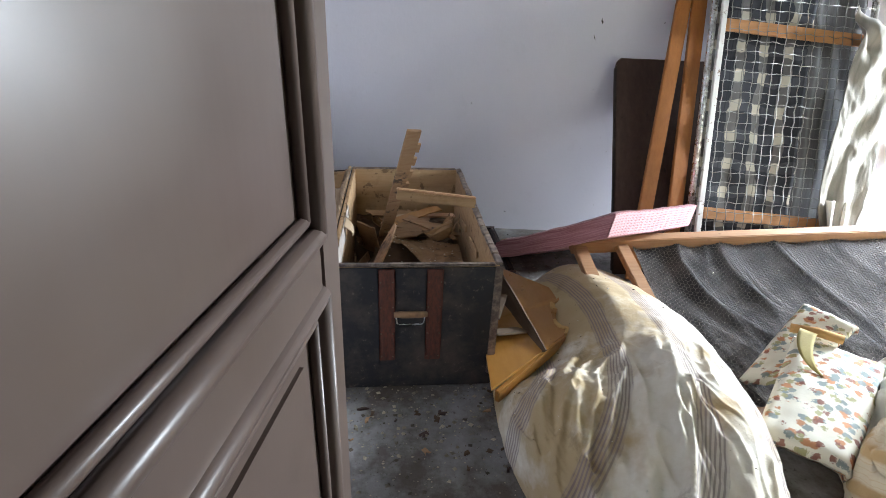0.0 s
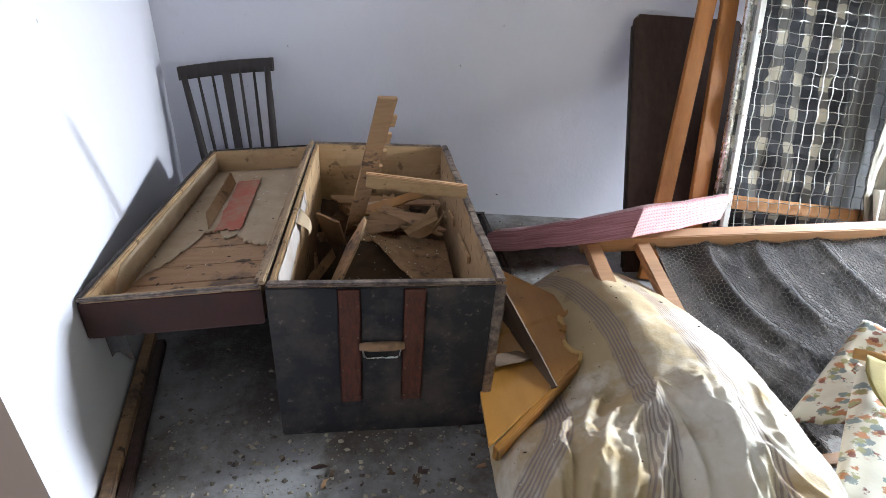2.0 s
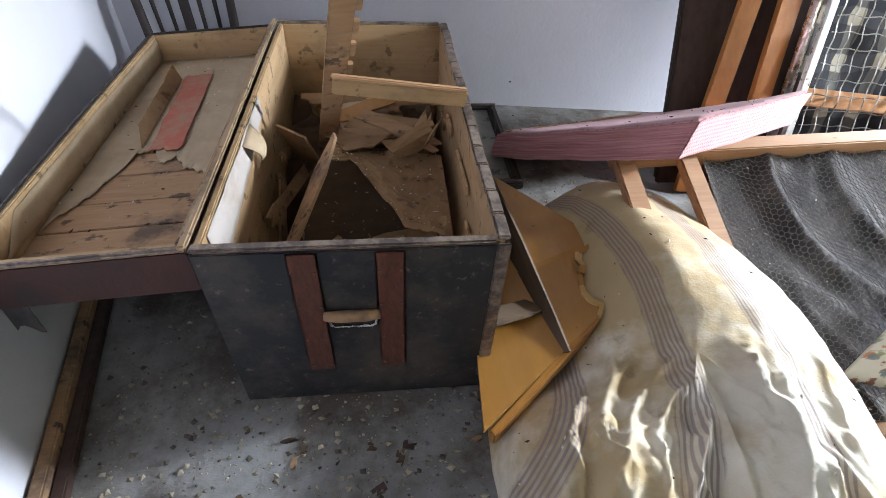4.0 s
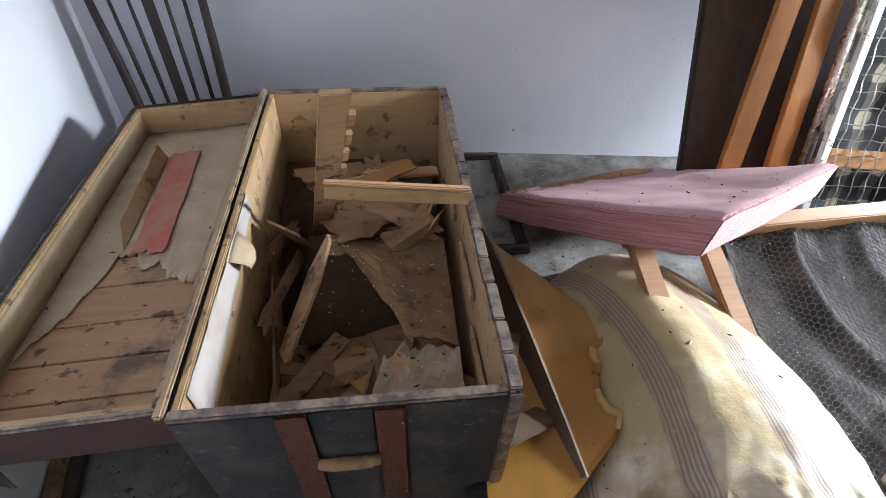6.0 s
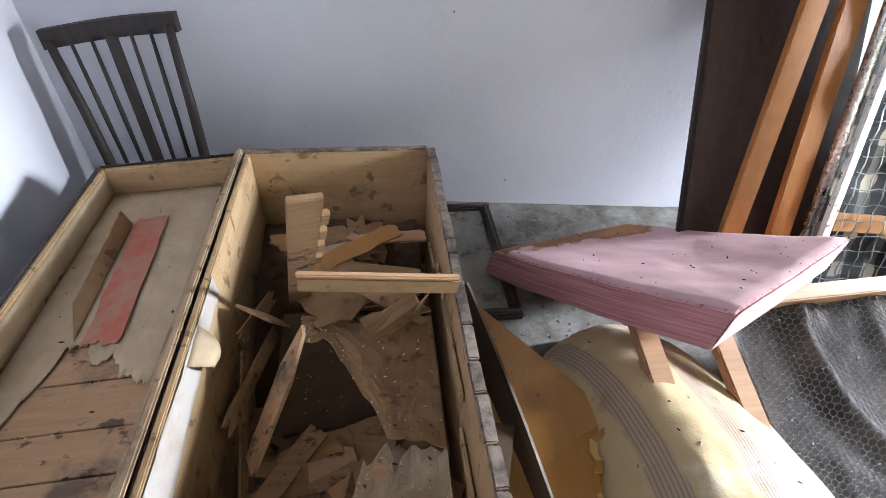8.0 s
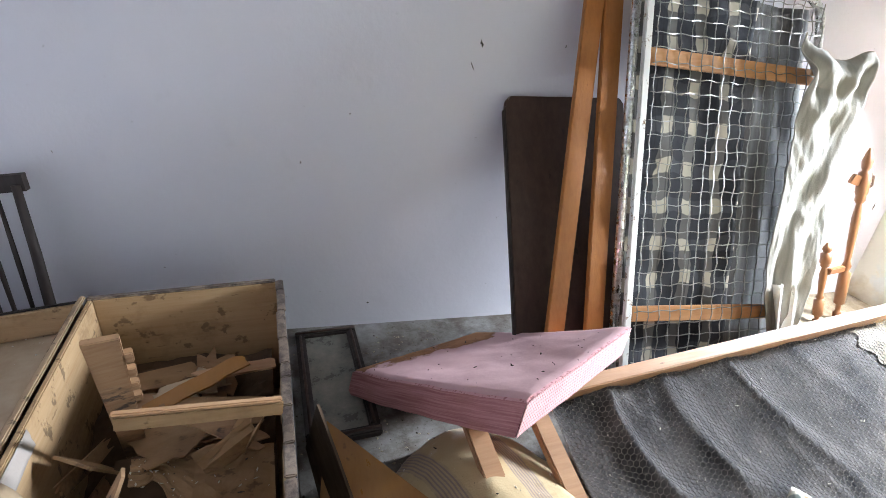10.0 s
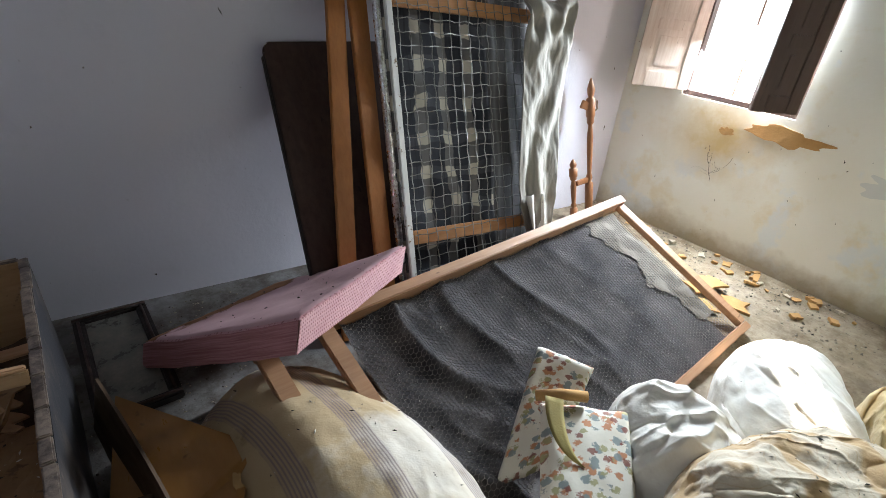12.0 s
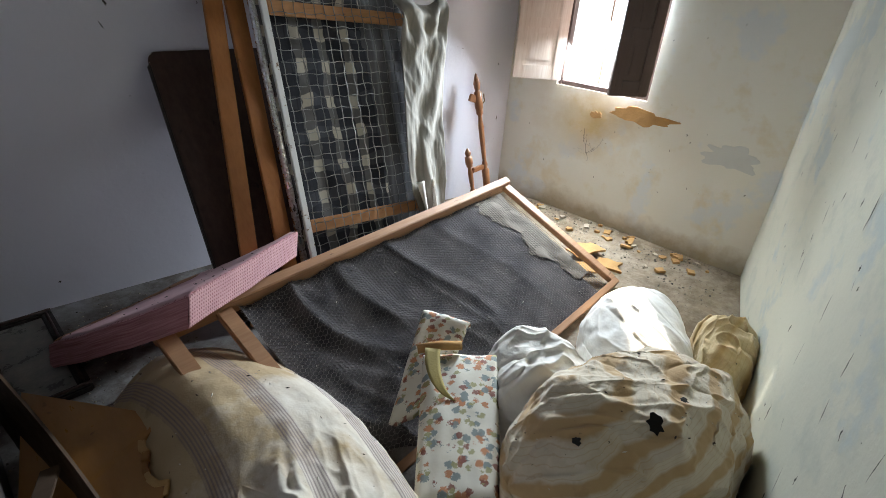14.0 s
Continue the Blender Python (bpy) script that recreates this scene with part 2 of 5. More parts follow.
    k.color(k.mix(k.ramp(k.noise(40, 4, 0.7), 0.71, 0.74), col, (0.1, 0.06, 0.05))).bump(k.maths("SUBTRACT", k.noise(60, 3), hole), 0.5, 0.003)
    M_FOAMDOT = k.m
    # Foam layers, with the shade of this side mixed into a darker pink.
    k = Mat("shaded_layered_foam", 0.95)
    k.co = k.n.new("ShaderNodeUVMap").outputs[0]
    lay = k.noise(60, 4, 0.6, k.at((0.06, 2.2, 1)))
    col = k.mix(k.ramp(lay, 0.35, 0.62), (0.34, 0.12, 0.13), (0.55, 0.26, 0.265))
    col = k.mix(k.ramp(k.noise(8, 4, 0.6), 0.5, 0.7, 0, 0.6), col, (0.42, 0.19, 0.17))
    k.color(col).bump(k.maths("ADD", lay, k.maths("MULTIPLY", k.noise(80, 3), 0.4)), 0.7, 0.006)
    M_FOAMLAYER = k.m
    k = Mat("pink_cover_stained", 0.9)
    x = k.split()
    reach = k.maths("ADD", k.noise(4, 5, 0.65), k.ramp(x["Y"], -0.1, 0.3, -0.22, 0.16))
    col = k.mix(k.ramp(k.noise(7, 4, 0.6), 0.4, 0.7), (0.66, 0.42, 0.44), (0.58, 0.35, 0.37))
    col = k.mix(k.ramp(reach, 0.50, 0.56), col, k.mix(k.ramp(reach, 0.53, 0.66), (0.22, 0.09, 0.035), (0.42, 0.20, 0.09)))
    col = k.mix(k.ramp(k.noise(30, 4, 0.7), 0.72, 0.75), col, (0.08, 0.05, 0.04))
    k.color(col).bump(k.noise(25, 4), 0.3, 0.004)
    M_FOAMSIDE = k.m

    m = Mat("red_label_paper", 0.7)
    a = m.noise(14, 5, 0.7)
    m.color(m.mix(m.ramp(a, 0.4, 0.65), (0.40, 0.10, 0.06), (0.33, 0.20, 0.13)))
    M_RED = m.m

    m = Mat("brown_lining_paper", 0.9)
    a = m.noise(6, 5, 0.65)
    col = m.mix(m.ramp(a, 0.35, 0.65), (0.47, 0.365, 0.25), (0.36, 0.26, 0.165))
    col = m.mix(m.ramp(m.noise(40, 4, 0.7), 0.69, 0.73), col, (0.08, 0.05, 0.035))
    m.color(col).bump(a, 0.4, 0.006)
    M_PAPER = m.m

    m = Mat("worn_iron_edging", 0.55, 0.6)
    a = m.noise(22, 5, 0.7)
    m.color(m.mix(m.ramp(a, 0.42, 0.6), (0.14, 0.11, 0.10), (0.34, 0.27, 0.22))).bump(a, 0.6, 0.004)
    M_BLACKEDGE = m.m

    m = Mat("rusty_iron", 0.7, 0.5)
    a = m.noise(30, 5, 0.7)
    m.color(m.mix(a, (0.10, 0.06, 0.04), (0.24, 0.18, 0.13)))
    M_RUST = m.m

    m = Mat("ochre_plaster", 0.95)
    a = m.noise(9, 6, 0.7)
    m.color(m.mix(m.ramp(a, 0.3, 0.7), (0.50, 0.29, 0.105), (0.34, 0.185, 0.065))).bump(a, 0.6, 0.012)
    M_TERRA = m.m

    m = Mat("dusty_glass", 0.35)
    a = m.noise(8, 5, 0.7)
    m.color(m.mix(m.ramp(a, 0.4, 0.65), (0.13, 0.125, 0.11), (0.27, 0.25, 0.21))).rough(m.ramp(a, 0.4, 0.6, 0.2, 0.7))
    M_GLASS = m.m

    m = Mat("crumbs", 0.95)
    m.color(m.mix(m.random(), (0.10, 0.07, 0.05), (0.5, 0.42, 0.3)))
    k = m.n.new("ShaderNodeNewGeometry")
    m.color(m.mix(k.outputs["Random Per Island"], (0.05, 0.04, 0.03), (0.42, 0.36, 0.27)))
    M_DUST = m.m

    # One pair of shutters: the dark brown holds shade, the pale tone sunlight.
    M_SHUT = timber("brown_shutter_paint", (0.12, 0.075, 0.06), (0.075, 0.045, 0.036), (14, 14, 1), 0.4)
    M_SHUTSUNLIT = timber("sunlit_shutter_tone", (0.70, 0.65, 0.59), (0.44, 0.34, 0.26), (14, 14, 1), 0.6)
    M_FOAMCORE = timber("splintered_wood", (0.62, 0.42, 0.18), (0.45, 0.26, 0.09), (4, 4, 20), 0.85)


build_more_materials()


def fabric(name, base, stripe=None, width=0.09, axis="X", fine=False, stain=(0.45, 0.33, 0.16), amount=0.6, rough=0.9, lo=0.72, drift=None):
    """Ticking or sheet cloth along the mesh's own u and v (metres), with stripes, stains and weave."""
    m = Mat(name, rough)
    uv = m.n.new("ShaderNodeUVMap")
    big, mid = m.noise(3.2, 5, 0.6), m.noise(11, 5, 0.65)
    space = m.co
    swing = m.noise(2.4, 3, 0.5)
    if drift:
        x = m.split()
        side = m.maths("ADD", m.maths("MULTIPLY", x["X"], drift[0]), m.maths("MULTIPLY", x["Y"], drift[1]))
        big = m.maths("ADD", big, m.ramp(side, -0.5, 0.5, -0.07, 0.20))
    m.co = uv.outputs[0]
    c = m.mix(m.ramp(mid, 0.35, 0.75, 0, 0.35), base, stain)
    if stripe:
        x = m.split()["X" if axis == "X" else "Y"]
        warp = m.maths("ADD", m.maths("MULTIPLY", mid, 0.018), m.maths("MULTIPLY", swing, 0.0 if fine else 0.10))
        w = m.maths("PINGPONG", m.maths("ADD", x, warp), width)
        band = m.ramp(w, width * lo, width * (lo + (0.05 if fine else 0.22)))
        if fine:
            lines = m.ramp(m.maths("PINGPONG", x, 0.0045), 0.0018, 0.0030, 0.35, 1)
            band = m.maths("MULTIPLY", band, lines)
        else:
            thin = m.ramp(m.maths("PINGPONG", m.maths("ADD", x, warp), width / 7), width * 0.11, width * 0.13, 0, 0.35)
            band = m.maths("MAXIMUM", band, thin)
        stripes = m.maths("MULTIPLY", band, 0.75 if fine else 0.8)
    m.co = space
    c = m.mix(m.ramp(big, 0.48, 0.62, 0, amount), c, stain)
    if stripe:
        c = m.mix(stripes, c, stripe)
    c = m.mix(m.ramp(m.noise(5.5, 6, 0.7, m.at(loc=(5, 2, 1))), 0.62, 0.74, 0, amount * 0.8), c, [k * 0.45 for k in stain])
    c = m.mix(m.ramp(m.noise(26, 4, 0.7), 0.70, 0.73), c, (0.07, 0.05, 0.035))
    m.color(c)
    m.b.inputs["Sheen Weight"].default_value = 0.15
    m.bump(m.maths("ADD", mid, m.maths("MULTIPLY", m.noise(160, 2), 0.3)), 0.45, 0.006)
    return m.m


M_MATTRESS = fabric("striped_ticking", (0.72, 0.67, 0.58), (0.19, 0.14, 0.15), 0.1025, "X", True, (0.40, 0.27, 0.11), 0.82, lo=0.68, drift=(-1.1, 0.7))
M_DUVET = fabric("ochre_striped_cotton", (0.66, 0.595, 0.48), (0.46, 0.285, 0.11), 0.043, "Y", False, (0.46, 0.32, 0.15), 0.4, lo=0.5)
M_PILLOW = fabric("white_cotton", (0.78, 0.77, 0.73), None, stain=(0.6, 0.5, 0.35), amount=0.3)
M_DARKCLOTH = fabric("dark_grey_wool", (0.075, 0.075, 0.08), (0.14, 0.14, 0.145), 0.05, "X", False, (0.10, 0.09, 0.08), 0.5)
M_OCHRE = fabric("ochre_cushion", (0.66, 0.54, 0.32), (0.50, 0.34, 0.14), 0.06, "X", False, (0.48, 0.34, 0.15), 0.6)
M_TORN = fabric("dusty_brown_cloth", (0.17, 0.145, 0.115), None, stain=(0.09, 0.07, 0.05), amount=0.8)
M_RAG = fabric("grey_cloth", (0.34, 0.32, 0.28), (0.26, 0.245, 0.21), 0.03, "X", False, (0.27, 0.24, 0.19), 0.5)


def floral():
    m = Mat("printed_cotton", 0.85)
    uv = m.n.new("ShaderNodeUVMap")
    m.co = uv.outputs[0]
    n1 = m.noise(80, 4, 0.75)
    c = m.mix(m.ramp(m.noise(5, 4), 0.4, 0.7, 0, 0.5), (0.76, 0.73, 0.64), (0.62, 0.55, 0.40))
    for loc, col, hi in (((0, 0, 0), (0.50, 0.19, 0.07), 0.29), ((0.4, 1.7, 0), (0.20, 0.25, 0.25), 0.28), ((2.1, 0.3, 0), (0.24, 0.08, 0.055), 0.24), ((1.3, 2.6, 0), (0.36, 0.34, 0.16), 0.22)):
        v = m.voronoi(23, m.at(loc=loc))
        spot = m.ramp(m.maths("ADD", v, m.maths("MULTIPLY", n1, 0.75)), hi + 0.37, hi + 0.43, 0.9, 0)
        c = m.mix(spot, c, col)
    m.color(c).bump(m.noise(14, 4), 0.3, 0.006)
    return m.m


def plaid():
    m = Mat("plaid_blanket", 0.95)
    uv = m.n.new("ShaderNodeUVMap")
    m.co = uv.outputs[0]
    s = m.split()
    wob = m.maths("MULTIPLY", m.noise(3.5, 3), 0.13)
    bx = m.ramp(m.maths("PINGPONG", m.maths("ADD", s["X"], wob), 0.075), 0.045, 0.049)
    by = m.ramp(m.maths("PINGPONG", m.maths("ADD", s["Y"], wob), 0.075), 0.045, 0.049)
    fx = m.ramp(m.maths("PINGPONG", s["X"], 0.0375), 0.033, 0.035)
    c = m.mix(bx, (0.025, 0.027, 0.034), (0.12, 0.115, 0.11))
    c = m.mix(m.maths("MULTIPLY", by, 0.85), c, m.mix(bx, (0.055, 0.055, 0.065), (0.50, 0.45, 0.36)))
    c = m.mix(m.maths("MULTIPLY", fx, 0.5), c, (0.02, 0.02, 0.025))
    m.color(c).bump(m.noise(30, 4), 0.4, 0.006)
    return m.m


def net_wire():
    m = Mat("dusty_net_wire", 0.8)
    m.color(m.mix(m.noise(15, 4), (0.15, 0.14, 0.135), (0.29, 0.265, 0.245)))
    return m.m


def gauze():
    m = Mat("grey_plastic_net", 0.95)
    m.b.inputs["Specular IOR Level"].default_value = 0.12
    uv = m.n.new("ShaderNodeUVMap")
    m.co = uv.outputs[0]
    a, b = m.noise(5, 5, 0.6), m.noise(60, 3, 0.7)
    c = m.mix(m.ramp(a, 0.35, 0.68), (0.040, 0.038, 0.042), (0.125, 0.113, 0.112))
    c = m.mix(m.ramp(b, 0.60, 0.72, 0, 0.6), c, (0.27, 0.245, 0.225))
    m.color(c).bump(b, 0.5, 0.01)
    return m.m


M_OLIVE = fabric("olive_lining", (0.36, 0.29, 0.09), None, stain=(0.25, 0.19, 0.06), amount=0.4)
M_FLORAL, M_PLAID, M_GAUZE, M_NETWIRE = floral(), plaid(), gauze(), net_wire()

# ---- mesh helpers ----
ORIGIN = {}


def thing(name, at, label, category, group="", kind=""):
    """An Empty at the thing's base that parents its parts."""
    o = new(name)
    o.empty_display_size = 0.1
    o.location = at
    ORIGIN[o.name] = Vector(at)
    return tagged(o, label, category, group, kind)


def part(name, bm, material, parent=None, label="", smooth=False):
    """Link a bmesh in world coordinates as one mesh under a thing or a part."""
    origin = ORIGIN[parent.name] if parent else Vector((0, 0, 0))
    if parent:
        bmesh.ops.translate(bm, vec=-origin, verts=bm.verts)
    bmesh.ops.recalc_face_normals(bm, faces=bm.faces)
    me = bpy.data.meshes.new(name)
    bm.to_mesh(me)
    bm.free()
    if smooth:
        for f in me.polygons:
            f.use_smooth = True
    me.materials.append(material)
    o = new(name, me)
    ORIGIN[o.name] = origin
    if parent:
        o.parent = parent
    return tagged(o, label)


def whole(name, bm, material, at, label, category, group="", kind="", smooth=False):
    """A thing that is one mesh, with its origin at its base."""
    bmesh.ops.translate(bm, vec=-Vector(at), verts=bm.verts)
    bmesh.ops.recalc_face_normals(bm, faces=bm.faces)
    me = bpy.data.meshes.new(name)
    bm.to_mesh(me)
    bm.free()
    if smooth:
        for f in me.polygons:
            f.use_smooth = True
    me.materials.append(material)
    o = new(name, me)
    o.location = at
    ORIGIN[o.name] = Vector(at)
    return tagged(o, label, category, group, kind)


def basis(a, b, side=(0, 0, 1)):
    """A frame with its x along a to b and its z near side."""
    a, b = Vector(a), Vector(b)
    x = (b - a).normalized()
    y = Vector(side).cross(x).normalized()
    z = x.cross(y)
    m = Matrix((x, y, z)).transposed().to_4x4()
    m.translation = (a + b) / 2
    return m


def box(size, m=None, bevel=0.0, bm=None):
    bm = bm or bmesh.new()
    made = bmesh.ops.create_cube(bm, size=1.0)
    bmesh.ops.scale(bm, vec=size, verts=made["verts"])
    if bevel:
        edges = list({e for v in made["verts"] for e in v.link_edges})
        made = bmesh.ops.bevel(bm, geom=edges, offset=bevel, segments=2, affect="EDGES")
    if m is not None:
        bmesh.ops.transform(bm, matrix=m, verts=made["verts"])
    return bm


def bar(a, b, w, h, side=(0, 0, 1), bevel=0.004, bm=None):
    """A straight bar from a to b, w across and h along side."""
    return box(((Vector(b) - Vector(a)).length, w, h), basis(a, b, side), bevel, bm)


def rod(pts, r, seg=8, bm=None):
    """A round rod along points; r is a number or one radius a point."""
    bm = bm or bmesh.new()
    pts = [Vector(p) for p in pts]
    rings = []
    for i, p in enumerate(pts):
        d = (pts[min(i + 1, len(pts) - 1)] - pts[max(i - 1, 0)]).normalized()
        u = d.orthogonal().normalized() if i == 0 else (u - u.dot(d) * d).normalized()
        v = d.cross(u)
        rr = r[i] if isinstance(r, (list, tuple)) else r
        rings.append([bm.verts.new(p + (u * math.cos(k) + v * math.sin(k)) * rr) for k in [2 * math.pi * j / seg for j in range(seg)]])
    for a, b in zip(rings, rings[1:]):
        for j in range(seg):
            bm.faces.new((a[j], a[(j + 1) % seg], b[(j + 1) % seg], b[j]))
    bm.faces.new(rings[0])
    bm.faces.new(rings[-1][::-1])
    return bm


def sheet(fn, nu, nv, thick=0.0, size=(1, 1), down=None):
    """A surface fn(u, v) over the unit square, with real thickness and a uv map in metres."""
    bm = bmesh.new()
    uvl = bm.loops.layers.uv.new("uv")
    grid = [[Vector(fn(i / nu, j / nv)) for j in range(nv + 1)] for i in range(nu + 1)]

    def normal(i, j):
        a = grid[min(i + 1, nu)][j] - grid[max(i - 1, 0)][j]
        b = grid[i][min(j + 1, nv)] - grid[i][max(j - 1, 0)]
        return a.cross(b).normalized()
    top = [[bm.verts.new(grid[i][j]) for j in range(nv + 1)] for i in range(nu + 1)]

    def quad(vs, uvs):
        f = bm.faces.new(vs)
        for lp, q in zip(f.loops, uvs):
            lp[uvl].uv = (q[0] * size[0], q[1] * size[1])
    cells = [(i, j) for i in range(nu) for j in range(nv)]
    for i, j in cells:
        ij = [(i, j), (i + 1, j), (i + 1, j + 1), (i, j + 1)]
        quad([top[a][b] for a, b in ij], [(a / nu, b / nv) for a, b in ij])
    if thick:
        low = [[bm.verts.new(grid[i][j] + (Vector(down) if down else -normal(i, j)) * thick) for j in range(nv + 1)] for i in range(nu + 1)]
        for i, j in cells:
            ij = [(i, j), (i, j + 1), (i + 1, j + 1), (i + 1, j)]
            quad([low[a][b] for a, b in ij], [(a / nu, b / nv) for a, b in ij])
        rim = [(i, 0) for i in range(nu)] + [(nu, j) for j in range(nv)] + [(i, nv) for i in range(nu, 0, -1)] + [(0, j) for j in range(nv, 0, -1)]
        for k, (i, j) in enumerate(rim):
            a, b = rim[(k + 1) % len(rim)]
            d = thick / size[0]
            quad([top[i][j], low[i][j], low[a][b], top[a][b]], [(i / nu, j / nv), (i / nu + d, j / nv + d), (a / nu + d, b / nv + d), (a / nu, b / nv)])
    return bm


def patch(a, b, c, d):
    """Bilinear surface through four corners: u runs a to b, v runs a to d."""
    a, b, c, d = (Vector(p) for p in (a, b, c, d))
    return lambda u, v: a * (1 - u) * (1 - v) + b * u * (1 - v) + c * u * v + d * (1 - u) * v


def ripple(p, scale, amount, seed=0):
    return noise.fractal(Vector(p) * scale + Vector((seed * 7.3, seed * 3.1, seed)), 1.0, 2.0, 4) * amount


def crease(p, freq, along, sharp=3.0, stretch=0.78):
    """Ridged noise stretched along one way: 1 on a crease, 0 away from it."""
    a = Vector(along).normalized()
    q = Vector(p) - a * (Vector(p).dot(a) * stretch)
    return (1 - min(1, abs(noise.noise(q * freq)) * 2.2)) ** sharp


def prism(outline, height, bm=None):
    """A flat piece with the given outline (x, y) and thickness, from z = 0 up."""
    bm = bm or bmesh.new()
    low = [bm.verts.new((x, y, 0)) for x, y in outline]
    top = [bm.verts.new((x, y, height)) for x, y in outline]
    bm.faces.new(low[::-1])
    bm.faces.new(top)
    for i in range(len(outline)):
        j = (i + 1) % len(outline)
        bm.faces.new((low[i], low[j], top[j], top[i]))
    return bm


def jagged(rng, w, h, n=5, rough=0.12):
    """A torn rectangle's outline, centred."""
    pts = []
    for (x0, y0), (x1, y1) in zip(((-1, -1), (1, -1), (1, 1), (-1, 1)), ((1, -1), (1, 1), (-1, 1), (-1, -1))):
        amp = rng.choice((0.02, rough, rough * 1.6))
        for k in range(n):
            s = k / n
            pts.append(((x0 + (x1 - x0) * s + rng.uniform(-amp, amp)) * w / 2, (y0 + (y1 - y0) * s + rng.uniform(-amp, amp)) * h / 2))
    return pts


# ---- the room ----
BL, BR, FR, FL = Vector((-0.80, 1.72)), Vector((3.88, 1.22)), Vector((3.88, -0.65)), Vector((-0.10, -1.72))
HIGH = 2.7


def wall(name, p, q, material, label, openings=(), thick=0.22, low=0.0, high=HIGH):
    """A wall whose inner face runs from p to q, thickened to the right of that way, with openings (s0, s1, z0, z1)."""
    p, q = Vector(p), Vector(q)
    d = (q - p).normalized()
    n = Vector((d.y, -d.x))
    length = (q - p).length
    bm = bmesh.new()
    ss = sorted({0.0, length, *[s for o in openings for s in o[:2]]})
    zs = sorted({low, high, *[z for o in openings for z in o[2:]]})
    solid = {}
    for i in range(len(ss) - 1):
        for j in range(len(zs) - 1):
            s, z = (ss[i] + ss[i + 1]) / 2, (zs[j] + zs[j + 1]) / 2
            solid[i, j] = not any(o[0] < s < o[1] and o[2] < z < o[3] for o in openings)
    cache = {}

    def vert(i, j, k):
        if (i, j, k) not in cache:
            w = p + d * ss[i] + n * (thick * k)
            cache[i, j, k] = bm.verts.new((w.x, w.y, zs[j]))
        return cache[i, j, k]
    for (i, j), full in solid.items():
        if not full:
            continue
        for k in (0, 1):
            bm.faces.new([vert(i, j, k), vert(i + 1, j, k), vert(i + 1, j + 1, k), vert(i, j + 1, k)])
        for (di, dj), e in (((-1, 0), ((0, 0), (0, 1))), ((1, 0), ((1, 0), (1, 1))), ((0, -1), ((0, 0), (1, 0))), ((0, 1), ((0, 1), (1, 1)))):
            if not solid.get((i + di, j + dj), False):
                (a, b), (c, f) = e
                bm.faces.new([vert(i + a, j + b, 0), vert(i + c, j + f, 0), vert(i + c, j + f, 1), vert(i + a, j + b, 1)])
    o = part(name, bm, material)
    return tagged(o, label, "wall", kind="structure")


WIN_Y0, WIN_Y1, WIN_Z0, WIN_Z1 = 0.17, 0.82, 0.88, 1.64
DOOR_S0, DOOR_S1 = 0.08, 0.88


def build_room():
    # walls run so that the room lies to their left
    wall("wall_north", BR, BL, M_BACK, "white lime-plastered wall behind the trunk", thick=0.22)
    wall("wall_west", BL, FL, M_BACK, "white lime-plastered wall beside the open trunk lid", thick=0.22)
    wall("wall_south", FL, FR, M_FRONT, "cream plaster wall, peeling and cracked", [(DOOR_S0, DOOR_S1, 0.0, 2.08)], thick=0.24)
    wall("wall_east", FR, BR, M_WINDOW_WALL, "damp-stained plaster wall with small window",
         [(WIN_Y0 - FR.y, WIN_Y1 - FR.y, WIN_Z0, WIN_Z1)], thick=0.08)
    # one floor under room and hallway
    bm = bmesh.new()
    xs = [-2.2 + 0.1 * i for i in range(66)]
    ys = [-4.8 + 0.1 * i for i in range(70)]
    vs = [[bm.verts.new((x, y, 0.0 if x < 1.7 or y < -2 else 0.012 * max(0, noise.noise(Vector((x * 3, y * 3, 0)))))) for y in ys] for x in xs]
    for i in range(len(xs) - 1):
        for j in range(len(ys) - 1):
            bm.faces.new((vs[i][j], vs[i + 1][j], vs[i + 1][j + 1], vs[i][j + 1]))
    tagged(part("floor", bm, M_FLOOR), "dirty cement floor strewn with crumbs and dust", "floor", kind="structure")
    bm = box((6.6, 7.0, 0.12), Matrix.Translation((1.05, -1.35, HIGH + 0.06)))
    tagged(part("ceiling", bm, M_CEIL), "plain unseen ceiling, darkened to cut bounced light", "ceiling", kind="structure")
    # unseen hallway added behind the door, dark so it swallows light
    wall("wall_hall_west", (-1.7, -1.3), (-1.7, -4.5), M_HALL, "unseen hallway wall, dark grey to hold back light", thick=0.15)
    # added to shut off sky light leaking in beside the door
    wall("wall_hall_north", (-0.40, -1.30), (-1.7, -1.30), M_HALL, "unseen hallway wall, dark grey to hold back light", thick=0.15)
    wall("wall_hall_south", (-1.7, -4.5), (2.4, -4.5), M_HALL, "unseen hallway wall, dark grey to hold back light", thick=0.2)
    wall("wall_hall_east", (2.4, -4.5), (2.4, -1.28), M_HALL, "unseen hallway wall, dark grey to hold back light", thick=0.15)


build_room()


